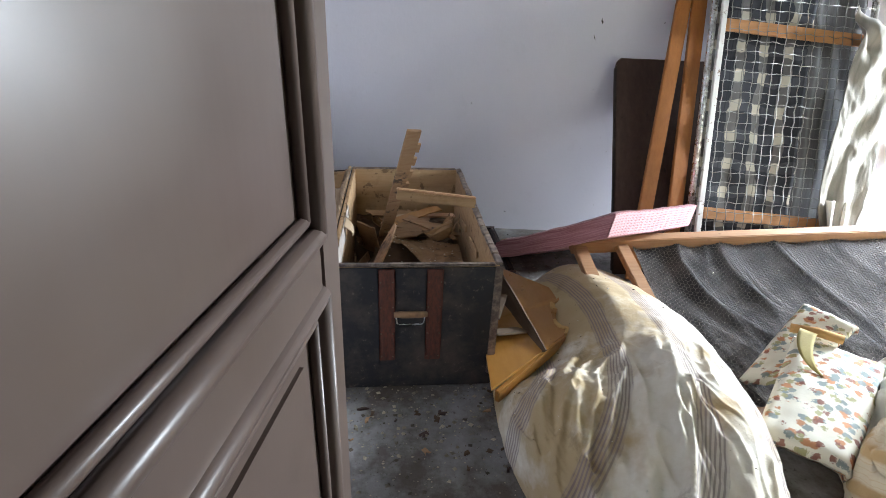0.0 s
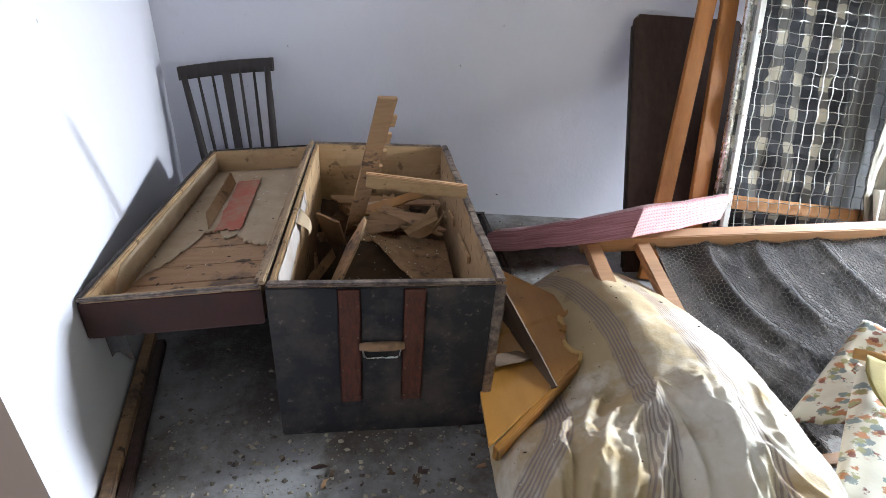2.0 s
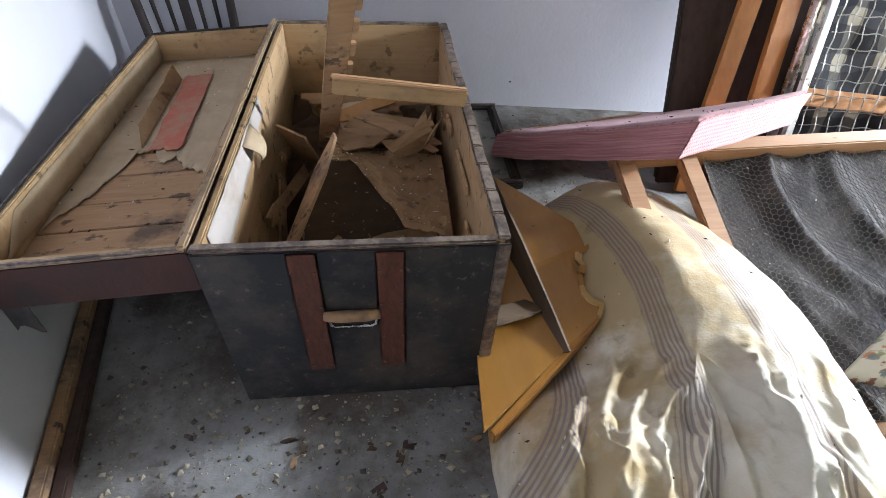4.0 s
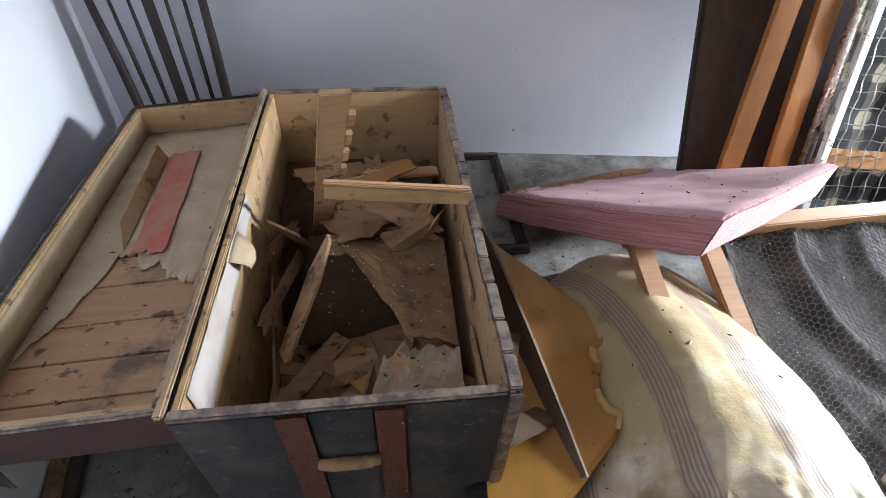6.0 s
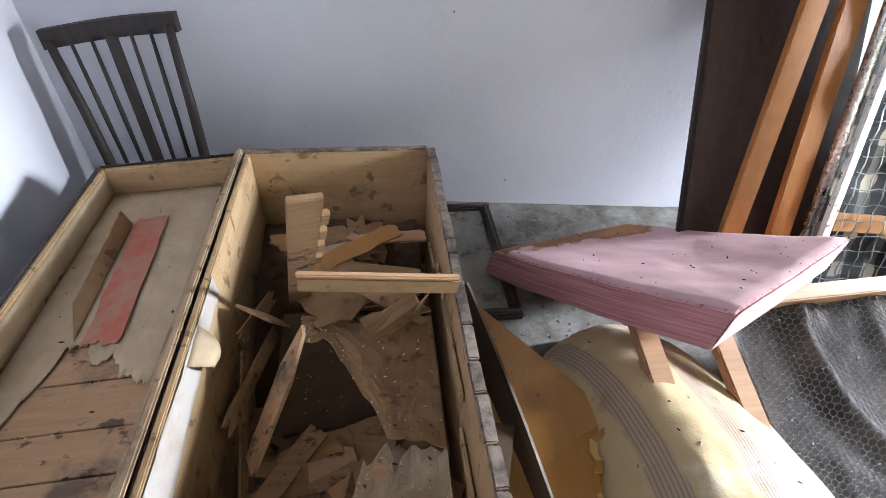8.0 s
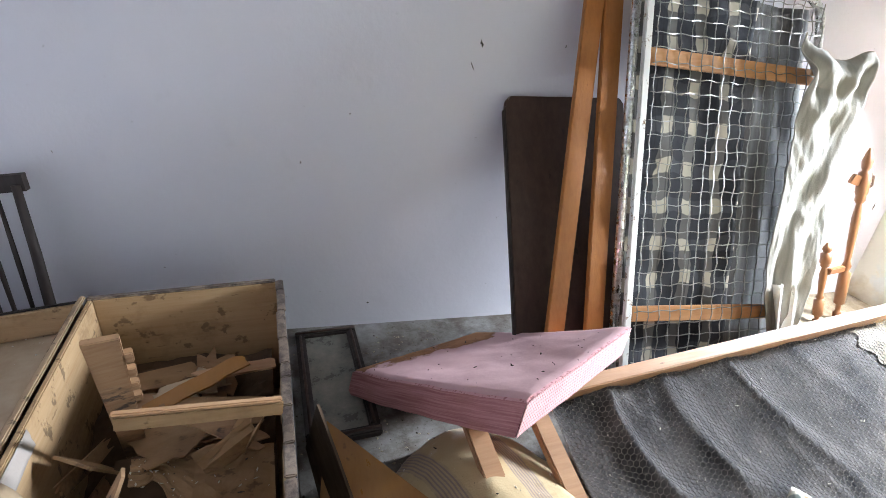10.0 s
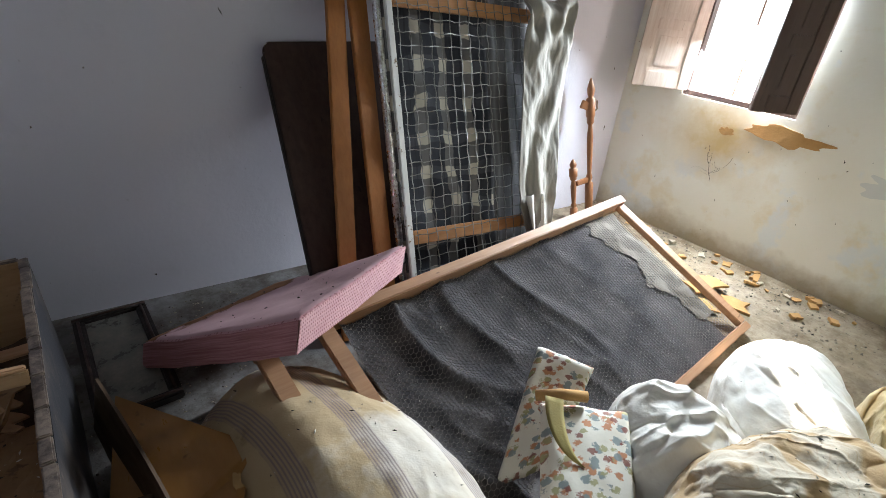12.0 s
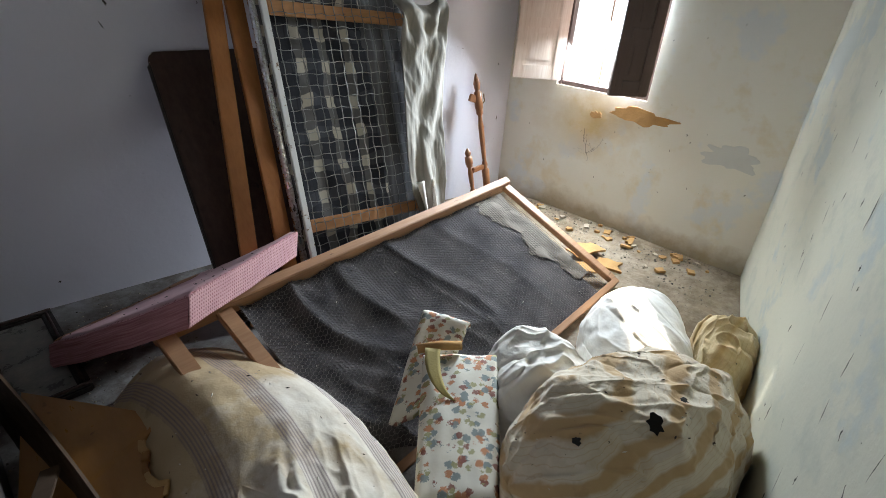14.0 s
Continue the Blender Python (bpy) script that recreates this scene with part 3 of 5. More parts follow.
# ---- door ----
def build_door():
    hinge, edge = Vector((-0.012, -1.665)), Vector((0.128, -0.930))
    d = (edge - hinge).normalized()
    n = Vector((d.y, -d.x))          # towards the room's right
    width, high, thick = (edge - hinge).length, 2.04, 0.042
    door = thing("door_1", (hinge.x, hinge.y, 0.0), "brown gloss-painted panelled wooden door, standing open", "door", kind="structure")

    def place(s, z, out):
        w = hinge + d * s + n * out
        return (w.x, w.y, z)

    def board(name, s0, s1, z0, z1, th, out=0.0, bevel=0.004):
        m = Matrix((Vector((d.x, d.y, 0)), Vector((n.x, n.y, 0)), Vector((0, 0, 1)))).transposed().to_4x4()
        m.translation = place((s0 + s1) / 2, (z0 + z1) / 2, out)
        return part(name, box((s1 - s0, th, z1 - z0), m, bevel), M_DOOR, door)
    stile, zs = 0.062, [(0.012, 0.16), (0.985, 1.06), (1.95, high)]
    board("stile", 0, stile, 0.012, high, thick)
    board("stile", width - stile, width, 0.012, high, thick)
    for z0, z1 in zs:
        board("rail", stile, width - stile, z0, z1, thick - 0.002)
    for z0, z1 in ((0.16, 0.985), (1.06, 1.95)):
        board("panel", stile - 0.005, width - stile + 0.005, z0 - 0.005, z1 + 0.005, 0.014)
        board("raised_field", stile + 0.05, width - stile - 0.05, z0 + 0.05, z1 - 0.05, 0.024, 0.0, 0.010)
        # mouldings round the panel, both faces
        for face in (1, -1):
            o = face * 0.016
            s0, s1 = stile, width - stile
            for a, b in (((s0, z0), (s1, z0)), ((s1, z0), (s1, z1)), ((s1, z1), (s0, z1)), ((s0, z1), (s0, z0))):
                part("moulding", rod([place(a[0], a[1], o), place(b[0], b[1], o)], 0.012, 10), M_DOOR, door, smooth=True)
                inner = [(min(max(q[0], s0 + 0.024), s1 - 0.024), min(max(q[1], z0 + 0.024), z1 - 0.024)) for q in (a, b)]
                part("moulding", rod([place(*inner[0], o * 0.75), place(*inner[1], o * 0.75)], 0.007, 8), M_DOOR, door, smooth=True)
    for z in (0.3, 1.7):
        part("hinge", rod([place(-0.008, z, 0.02), place(-0.008, z + 0.1, 0.02)], 0.008), M_RUST, door, "rusty iron hinge")
    # casing of the opening
    frame_ = thing("trim", (0.2, -1.6, 0.0), "brown painted wooden door casing", "door frame", kind="structure")
    w = (FR - FL).normalized()
    for s in (DOOR_S0 + 0.012, DOOR_S1 - 0.012):
        q = FL + w * s
        a = Vector((q.x + 0.06 * w.y, q.y - 0.06 * w.x, 0.0))
        part("jamb", bar(a, a + Vector((0, 0, 2.055)), 0.12, 0.024, (w.x, w.y, 0)), M_DOOR, frame_)
    a, b = FL + w * DOOR_S0, FL + w * DOOR_S1
    off = Vector((w.y, -w.x)) * 0.06
    part("head", bar((a.x + off.x, a.y + off.y, 2.067), (b.x + off.x, b.y + off.y, 2.067), 0.12, 0.024), M_DOOR, frame_)


build_door()


# ---- window and shutters ----
def build_window():
    x = 3.92
    win = thing("window_1", (x, 0.48, WIN_Z0), "small wooden window with open inner shutters and iron bars", "window", kind="structure")
    t = 0.03
    for y in (WIN_Y0 + t / 2 + 0.002, WIN_Y1 - t / 2 - 0.002):
        part("window_frame", bar((x, y, WIN_Z0 + 0.002), (x, y, WIN_Z1 - 0.002), t, 0.06, (1, 0, 0)), M_SHUT, win)
    for z in (WIN_Z0 + t / 2 + 0.002, WIN_Z1 - t / 2 - 0.002):
        part("window_frame", bar((x, WIN_Y0 + t, z), (x, WIN_Y1 - t, z), 0.06, t), M_SHUT, win)
    for k in range(3):
        y = WIN_Y0 + 0.13 * (k + 1)
        part("window_bar", rod([(3.975, y, WIN_Z0), (3.975, y, WIN_Z1)], 0.005), M_RUST, win, "thin iron bar")
    part("window_sill", box((0.036, WIN_Y1 - WIN_Y0 - 0.012, 0.03), Matrix.Translation((3.981, (WIN_Y0 + WIN_Y1) / 2, WIN_Z0 + 0.016)), 0.005), M_WINDOW_WALL, win)

    def shutter(hy, ang, wide, m_frame, m_panel, label):
        """A leaf hinged at y = hy that swings into the room by ang degrees."""
        a = radians(ang)
        d = Vector((-math.sin(abs(a)), math.cos(abs(a)) * (1 if ang > 0 else -1), 0))
        base = Vector((3.86, hy, WIN_Z0 + 0.03))
        sh = thing("shutter", base, label, "shutter", "window shutters")
        nrm = d.cross(Vector((0, 0, 1)))
        high = WIN_Z1 - WIN_Z0 - 0.06

        def piece(name, s0, s1, z0, z1, th, m):
            p = base + d * s0 + Vector((0, 0, (z0 + z1) / 2))
            q = base + d * s1 + Vector((0, 0, (z0 + z1) / 2))
            return part(name, bar(p, q, th, z1 - z0, (0, 0, 1), 0.004), m, sh)
        st = 0.065
        piece("stile", 0, st, 0, high, 0.032, m_frame)
        piece("stile", wide - st, wide, 0, high, 0.032, m_frame)
        for z0, z1 in ((0, 0.09), (high * 0.5 - 0.03, high * 0.5 + 0.03), (high - 0.08, high)):
            piece("rail", st, wide - st, z0, z1, 0.03, m_frame)
        for z0, z1 in ((0.09, high * 0.5 - 0.03), (high * 0.5 + 0.03, high - 0.08)):
            piece("panel", st - 0.004, wide - st + 0.004, z0 - 0.004, z1 + 0.004, 0.012, m_panel)
            piece("raised_field", st + 0.03, wide - st - 0.03, z0 + 0.03, z1 - 0.03, 0.022, m_panel)
        for z in (0.12, high - 0.16):
            part("hinge", rod([base + Vector((0.006, 0, z)), base + Vector((0.006, 0, z + 0.07))], 0.007), M_RUST, sh, "rusty iron hinge")
    # sunlit leaf painted paler, shaded leaf darker
    shutter(WIN_Y1 - 0.035, 40, 0.33, M_SHUTSUNLIT, M_SHUTSUNLIT, "brown wooden shutter standing open, sunlight put in its pale colour")
    shutter(WIN_Y0 + 0.01, 50, 0.245, M_SHUT, M_SHUT, "dark brown wooden shutter, half open, its shade kept in the colour")


build_window()


# ---- bare patches on the damp wall ----
def build_wall_scars():
    rng = random.Random(4)

    def scar(name, y, z, w, h, m, label, depth=0.006):
        out = []
        for k in range(44):
            a = 2 * math.pi * k / 44
            r = 1 + 0.55 * noise.noise(Vector((math.cos(a) * 2.2 + y * 5, math.sin(a) * 2.2, z * 9))) + rng.uniform(-0.06, 0.06)
            out.append((w / 2 * r * math.cos(a), h / 2 * r * math.sin(a)))
        bm = prism(out, depth)
        mm = Matrix(((0, 0, -1, 3.879), (1, 0, 0, y), (0, 1, 0, z), (0, 0, 0, 1)))
        bmesh.ops.transform(bm, matrix=mm, verts=bm.verts)
        whole(name, bm, m, (3.879, y, z), label, "wall patch", "fallen plaster patches", kind="structure")
    scar("bare_patch", 0.185, 0.785, 0.40, 0.085, M_TERRA, "ochre bare patch where plaster has fallen under the window")
    scar("bare_patch", 0.48, 0.735, 0.09, 0.045, M_TERRA, "small ochre bare patch under the window")
    scar("grey_patch", -0.38, 0.67, 0.30, 0.13, plaster("cement_patch", (0.66, 0.67, 0.64), (0.55, 0.56, 0.54), (0.2, 0.2, 0.2), 0.5), "grey cement repair on stained wall", 0.003)


build_wall_scars()


# ---- cracks, flakes and marks on the walls ----
def build_wall_marks():
    rng = random.Random(17)
    dark = Mat("crack_shadow", 0.95).color((0.045, 0.04, 0.035)).m

    def marks(name, p, q, spots, label):
        p, q = Vector(p), Vector(q)
        d = (q - p).normalized()
        inward = Vector((-d.y, d.x))
        bm = bmesh.new()
        for s, z, w, h, lean in spots:
            n = 6
            left, right = [], []
            for k in range(n + 1):
                t = k / n
                half = w * math.sin(math.pi * min(max(t, 0.06), 0.94)) * rng.uniform(0.5, 1.0)
                ss, zz = s + lean * h * t + rng.uniform(-w, w) * 0.6, z + h * t
                for side, sign in ((left, -1), (right, 1)):
                    a = p + d * (ss + sign * half) + inward * 0.0025
                    side.append(bm.verts.new((a.x, a.y, zz)))
            for k in range(n):
                bm.faces.new((left[k], right[k], right[k + 1], left[k + 1]))
        o = part(name, bm, dark)
        tagged(o, label, "wall marks", kind="structure")
    span = (FR - FL).length
    spots = []
    for line, z0 in ((span - 1.62, 0.25), (span - 1.95, 0.15), (span - 2.25, 0.2), (span - 1.2, 0.6)):
        z = z0
        while z < 1.9:
            h = rng.uniform(0.02, 0.11)
            spots.append((line + rng.uniform(-0.05, 0.05) + 0.06 * z, z, rng.uniform(0.0015, 0.005), h, rng.uniform(0.0, 0.35)))
            z += h + rng.uniform(0.02, 0.22)
    for _ in range(60):
        spots.append((span - rng.uniform(0.5, 2.9), rng.uniform(0.1, 1.9), rng.uniform(0.001, 0.006), rng.uniform(0.008, 0.04), rng.uniform(-0.2, 0.6)))
    marks("crack", FL, FR, spots, "dark cracks and flaked paint on the cream wall")
    spots = [((BR - Vector((x, 0))).x, z, w, h, lean) for x, z, w, h, lean in ((1.40, 1.285, 0.006, 0.03, 0.3), (1.37, 1.20, 0.003, 0.03, 0.4), (0.95, 0.12, 0.006, 0.01, 0), (0.2, 1.7, 0.004, 0.02, 0.2), (1.75, 1.30, 0.003, 0.012, 0), (3.78, 0.55, 0.006, 0.04, 0.1), (3.74, 0.95, 0.004, 0.02, 0.2))]
    marks("wall_mark", BR, BL, spots, "small dark scuff marks on the white wall")
    spots = []

    def branch(y, z, turn, left, w):
        # a crack that wanders and forks
        while left > 0:
            h = rng.uniform(0.010, 0.022)
            lean = math.tan(max(-1.35, min(1.35, turn)))
            spots.append((y, z, w, h * math.cos(turn), lean))
            y, z = y + h * math.sin(turn), z + h * math.cos(turn)
            turn += rng.uniform(-0.5, 0.5)
            left -= 1
            if rng.random() < 0.16 and w > 0.001:
                branch(y, z, turn + rng.choice((-0.9, 0.9)), left // 2, w * 0.7)
    branch(1.13, 0.42, 0.05, 14, 0.003)
    branch(1.13, 0.48, -1.2, 9, 0.002)
    branch(1.14, 0.47, 1.2, 10, 0.002)
    branch(1.10, 0.50, 0.6, 8, 0.0015)
    for _ in range(26):
        spots.append((rng.uniform(0.05, 1.75), rng.uniform(0.3, 1.5), rng.uniform(0.001, 0.004), rng.uniform(0.006, 0.02), rng.uniform(-0.5, 0.5)))
    marks("damp_crack", FR, BR, spots, "fine cracks and specks on the damp-stained wall")


build_wall_marks()


# ---- trunk ----
TX0, TX1, TY0, TY1, TZ = 0.0, 0.59, -0.02, 1.150, 0.522


def build_trunk():
    trunk = thing("trunk", (0.28, 0.56, 0.0), "large black travel trunk with red straps, lid open, full of debris", "trunk")
    w = 0.018

    def slab(name, lo, hi, m, label="", parent=trunk, bevel=0.003):
        lo, hi = Vector(lo), Vector(hi)
        return part(name, box(hi - lo, Matrix.Translation((lo + hi) / 2), bevel), m, parent, label)
    # wooden carcass
    slab("front_panel", (TX0 + w, TY0 + 0.003, 0.01), (TX1 - w, TY0 + w, TZ - 0.004), M_TRUNKWOOD)
    slab("back_panel", (TX0 + w, TY1 - w, 0.01), (TX1 - w, TY1 - 0.003, TZ - 0.004), M_TRUNKWOOD)
    slab("side_panel", (TX0 + 0.003, TY0 + 0.003, 0.01), (TX0 + w, TY1 - 0.003, TZ - 0.004), M_TRUNKSIDE)
    slab("side_panel", (TX1 - w, TY0 + 0.003, 0.01), (TX1 - 0.003, TY1 - 0.003, TZ - 0.004), M_TRUNKSIDE)
    slab("bottom", (TX0 + 0.002, TY0 + 0.002, 0.0), (TX1 - 0.002, TY1 - 0.002, 0.012), M_TRUNKWOOD)
    # black covering outside
    slab("front_cover", (TX0, TY0 - 0.003, 0.004), (TX1, TY0 + 0.002, TZ - 0.01), M_TRUNKOUT, "scuffed black oilcloth")
    slab("back_cover", (TX0, TY1 - 0.002, 0.004), (TX1, TY1 + 0.003, TZ - 0.01), M_TRUNKOUT)
    slab("side_cover", (TX0 - 0.003, TY0, 0.004), (TX0 + 0.002, TY1, TZ - 0.01), M_TRUNKOUT)
    slab("side_cover", (TX1 - 0.002, TY0, 0.004), (TX1 + 0.003, TY1, TZ - 0.01), M_TRUNKOUT)
    # red strap bands on the near end
    for x0, x1 in ((0.168, 0.226), (0.334, 0.392)):
        slab("strap", (x0, TY0 - 0.009, 0.13), (x1, TY0 - 0.003, TZ - 0.012), M_STRAP, "worn red leather strap")
        for z in (0.15, 0.25, 0.36, 0.46):
            for x in (x0 + 0.008, x1 - 0.008):
                part("rivet", rod([(x, TY0 - 0.0115, z), (x, TY0 - 0.008, z)], 0.003, 6), M_RUST, trunk)
    # handle: wooden grip on a wire bail
    part("handle_grip", rod([(0.222, -0.032, 0.332), (0.25, -0.036, 0.334), (0.31, -0.036, 0.334), (0.338, -0.032, 0.332)], [0.010, 0.013, 0.013, 0.010], 12), M_LIDPLANK, trunk, "greyed wooden handle grip", True)
    bail = [(0.228, -0.006, 0.34), (0.228, -0.03, 0.332), (0.232, -0.028, 0.295), (0.24, -0.026, 0.287), (0.32, -0.026, 0.287), (0.328, -0.028, 0.295), (0.332, -0.03, 0.332), (0.332, -0.006, 0.34)]
    part("handle_wire", rod(bail, 0.003, 6), M_STEEL, trunk, "bright wire bail", True)
    # iron edging: the front right corner, the rims with tin plates and nails
    part("edging", bar((TX1 - 0.006, TY0 - 0.005, 0.06), (TX1 - 0.006, TY0 - 0.005, TZ - 0.005), 0.028, 0.008, (0, 1, 0), 0.003), M_BLACKEDGE, trunk, "bent iron corner edging")
    rng = random.Random(8)
    y = TY0
    while y < TY1 - 0.02:
        step = rng.uniform(0.05, 0.16)
        e = min(y + step, TY1)
        part("rim_plate", box((0.026, e - y - 0.004, 0.012), pose(TX1 - 0.008 + rng.uniform(-0.002, 0.002), (y + e) / 2, TZ + 0.001, rng.uniform(-1, 1), rng.uniform(-7, 7), rng.uniform(-0.6, 0.6)), 0.003), M_BLACKEDGE, trunk, "torn tin rim plate")
        y = e
    for a, b in (((TX0, TY0 + 0.006), (TX1 - 0.02, TY0 + 0.006)), ((TX0, TY1 - 0.006), (TX1 - 0.02, TY1 - 0.006))):
        part("rim", bar((*a, TZ - 0.002), (*b, TZ - 0.002), 0.022, 0.010), M_BLACKEDGE, trunk)
    # hinge side: pale board with the peeling white lining
    part("hinge_batten", bar((TX0 - 0.010, TY0, TZ + 0.002), (TX0 - 0.010, TY1, TZ + 0.002), 0.017, 0.012), M_BATTEN, trunk)
    fn = patch((TX0 + 0.0195, 0.03, TZ - 0.01), (TX0 + 0.0195, 0.60, TZ - 0.01), (TX0 + 0.0215, 0.60, TZ - 0.06), (TX0 + 0.0215, 0.03, TZ - 0.13))
    part("lining_paper", sheet(lambda u, v: fn(u, v) + Vector((abs(ripple((u * 3, v * 2, 1), 1.5, 0.004)), 0, 0)), 24, 5, 0.001), plaster("lining_white", (0.40, 0.355, 0.335), (0.28, 0.21, 0.15), (0.06, 0.05, 0.04), 0.7), trunk, "peeling whitish lining paper", True)
    fn2 = patch((TX0 + 0.021, 0.36, TZ - 0.02), (TX0 + 0.021, 0.46, TZ - 0.015), (TX0 + 0.05, 0.43, TZ - 0.09), (TX0 + 0.045, 0.40, TZ - 0.085))
    part("torn_flap", sheet(lambda u, v: fn2(u, v) + Vector((0.018 * math.sin(v * 3), 0, 0)), 6, 8, 0.001), M_PAPER, trunk, "torn curling paper flap", True)
    for y, z in ((0.1, 0.33), (0.3, 0.4), (0.62, 0.38), (0.8, 0.30)):
        part("batten", bar((TX1 - 0.026, y, z), (TX1 - 0.026, y + rng.uniform(0.1, 0.25), z - 0.02), 0.008, 0.03, (0, 0, 1), 0.002), M_TRUNKWOOD, trunk)
    part("crossbar", bar((0.235, 0.475, 0.600), (TX1 - 0.016, 0.480, 0.560), 0.012, 0.040, (0, 0, 1), 0.003), M_TRUNKWOOD, trunk, "thin divider board across the trunk")
    part("crossbar", bar((0.235, 0.475, 0.626), (TX1 - 0.016, 0.480, 0.586), 0.016, 0.010, (0, 0, 1), 0.003), M_PALE, trunk, "pale strip along the top edge")
    # open lid
    lx0, lx1, lz0, lz1 = -0.445, -0.021, 0.390, 0.498
    lid = part("lid", box((lx1 - lx0, TY1, 0.012), Matrix.Translation(((lx0 + lx1) / 2, TY1 / 2 + 0.015, lz0 - 0.006)), 0.003), M_TRUNKOUT, trunk, "trunk lid lying open, bare planks and paper lining")
    t = 0.016
    y0, y1 = 0.015, TY1 + 0.015
    for name, lo, hi, m in (("lid_side", (lx0, y0, lz0), (lx0 + t, y1, lz1), M_TRUNKWOOD), ("lid_side", (lx1 - t, y0, lz0), (lx1, y1, lz1), M_TRUNKWOOD),
                            ("lid_end", (lx0 + t, y0, lz0), (lx1 - t, y0 + t, lz1), M_TRUNKWOOD), ("lid_end", (lx0 + t, y1 - t, lz0), (lx1 - t, y1, lz1), M_TRUNKWOOD)):
        slab(name, lo, hi, m, "", lid)
    slab("lid_cover", (lx0 - 0.003, y0 - 0.004, lz0 - 0.006), (lx1 + 0.002, y0 - 0.001, lz1 - 0.012), plaster("maroon_oilcloth", (0.07, 0.025, 0.022), (0.03, 0.022, 0.02), (0.2, 0.17, 0.15), 0.9, 0.45), "scuffed maroon oilcloth", lid)
    slab("lid_cover", (lx0 - 0.004, y0, lz0 - 0.006), (lx0 - 0.001, y1, lz1 - 0.004), M_TRUNKOUT, "", lid)
    part("lid_edge", bar((lx0 - 0.002, y0 - 0.003, lz1), (lx1, y0 - 0.003, lz1), 0.012, 0.012), M_BLACKEDGE, lid)
    part("lid_edge", bar((lx0, y0, lz1 + 0.002), (lx0, y1, lz1 + 0.002), 0.014, 0.006), M_DARKWOOD, lid)
    part("lid_edge", bar((lx0, y1, lz1 + 0.002), (lx1, y1, lz1 + 0.002), 0.014, 0.008), M_DARKWOOD, lid)
    part("lid_batten", bar((lx1 - 0.008, y0, lz1 + 0.006), (lx1 - 0.008, y1, lz1 + 0.004), 0.016, 0.011), M_BATTEN, lid)
    # planks across the lid
    y = y0 + t
    while y < 1.10:
        e = min(y + rng.uniform(0.085, 0.12), y1 - t)
        part("plank", box((lx1 - lx0 - 2 * t - 0.002, e - y - 0.003, 0.012), Matrix.Translation(((lx0 + lx1) / 2, (y + e) / 2, lz0 + 0.008 + rng.uniform(0, 0.002))), 0.0015), M_LIDPLANK, lid)
        y = e
    # torn paper lining over the far part
    def lining(u, v):
        lo = 0.46 + 0.06 * math.sin(u * 5.2) + 0.05 * noise.noise(Vector((u * 9, 0, 3))) + 0.022 * noise.noise(Vector((u * 31, 0, 5))) + 0.012 * noise.noise(Vector((u * 70, 0, 8))) + (0.0 if u > 0.3 else -0.26 * (1 - u / 0.3) ** 0.6)
        yy = lo + (y1 - t - 0.004 - lo) * v
        return (lx0 + t + 0.003 + u * (lx1 - lx0 - 2 * t - 0.006), yy, lz0 + 0.0185 + abs(ripple((u * 3, v * 3, 2), 1.5, 0.003)) + 0.012 * max(0, 1 - v * 9) * abs(noise.noise(Vector((u * 8, 1, 1)))))
    part("lid_lining", sheet(lining, 110, 24, 0.0012), M_PAPER, lid, "torn brown lining paper", True)
    fnl = patch((lx0 + t + 0.004, 0.1, lz0 + 0.03), (lx0 + t + 0.004, y1 - t, lz0 + 0.03), (lx0 + t + 0.002, y1 - t, lz1 - 0.012), (lx0 + t + 0.002, 0.2, lz1 - 0.012))
    part("side_lining", sheet(lambda u, v: fnl(u, v) + Vector((abs(ripple((u * 4, v, 5), 2, 0.003)), 0, 0)), 24, 4, 0.001), M_PAPER, lid, "", True)
    bm = prism(jagged(rng, 0.088, 0.47, 9, 0.05), 0.003)
    bmesh.ops.transform(bm, matrix=pose(-0.245, 0.755, lz0 + 0.024, 0, 0, 3), verts=bm.verts)
    part("red_label", bm, M_RED, lid, "faded red paper label")
    fnf = patch((-0.300, 0.54, lz0 + 0.024), (-0.310, 0.97, lz0 + 0.024), (-0.325, 0.97, lz0 + 0.075), (-0.335, 0.64, lz0 + 0.045))
    part("flap_board", sheet(lambda u, v: fnf(u, v) + Vector((0, 0, -0.010 * v * abs(noise.noise(Vector((u * 5, 1, 1)))))), 14, 4, 0.006), M_CARD, lid, "broken fibreboard strip standing up")
    # peeling lower corner scrap under the lid
    part("hanging_scrap", sheet(lambda u, v: Vector((-0.41 + 0.05 * u + 0.012 * v, y0 - 0.002 - 0.015 * v, lz0 - 0.004 - 0.055 * v + 0.015 * math.sin(u * 5) * v)), 5, 5, 0.0015), M_TRUNKOUT, lid, "torn hanging scrap of cover")
    # the open lid sags a little towards its outer edge
    for o in (lid, *lid.children):
        for v in o.data.vertices:
            v.co.z -= 0.085 * max(0.0, lx1 - (v.co.x + 0.28))
    return trunk


build_trunk()


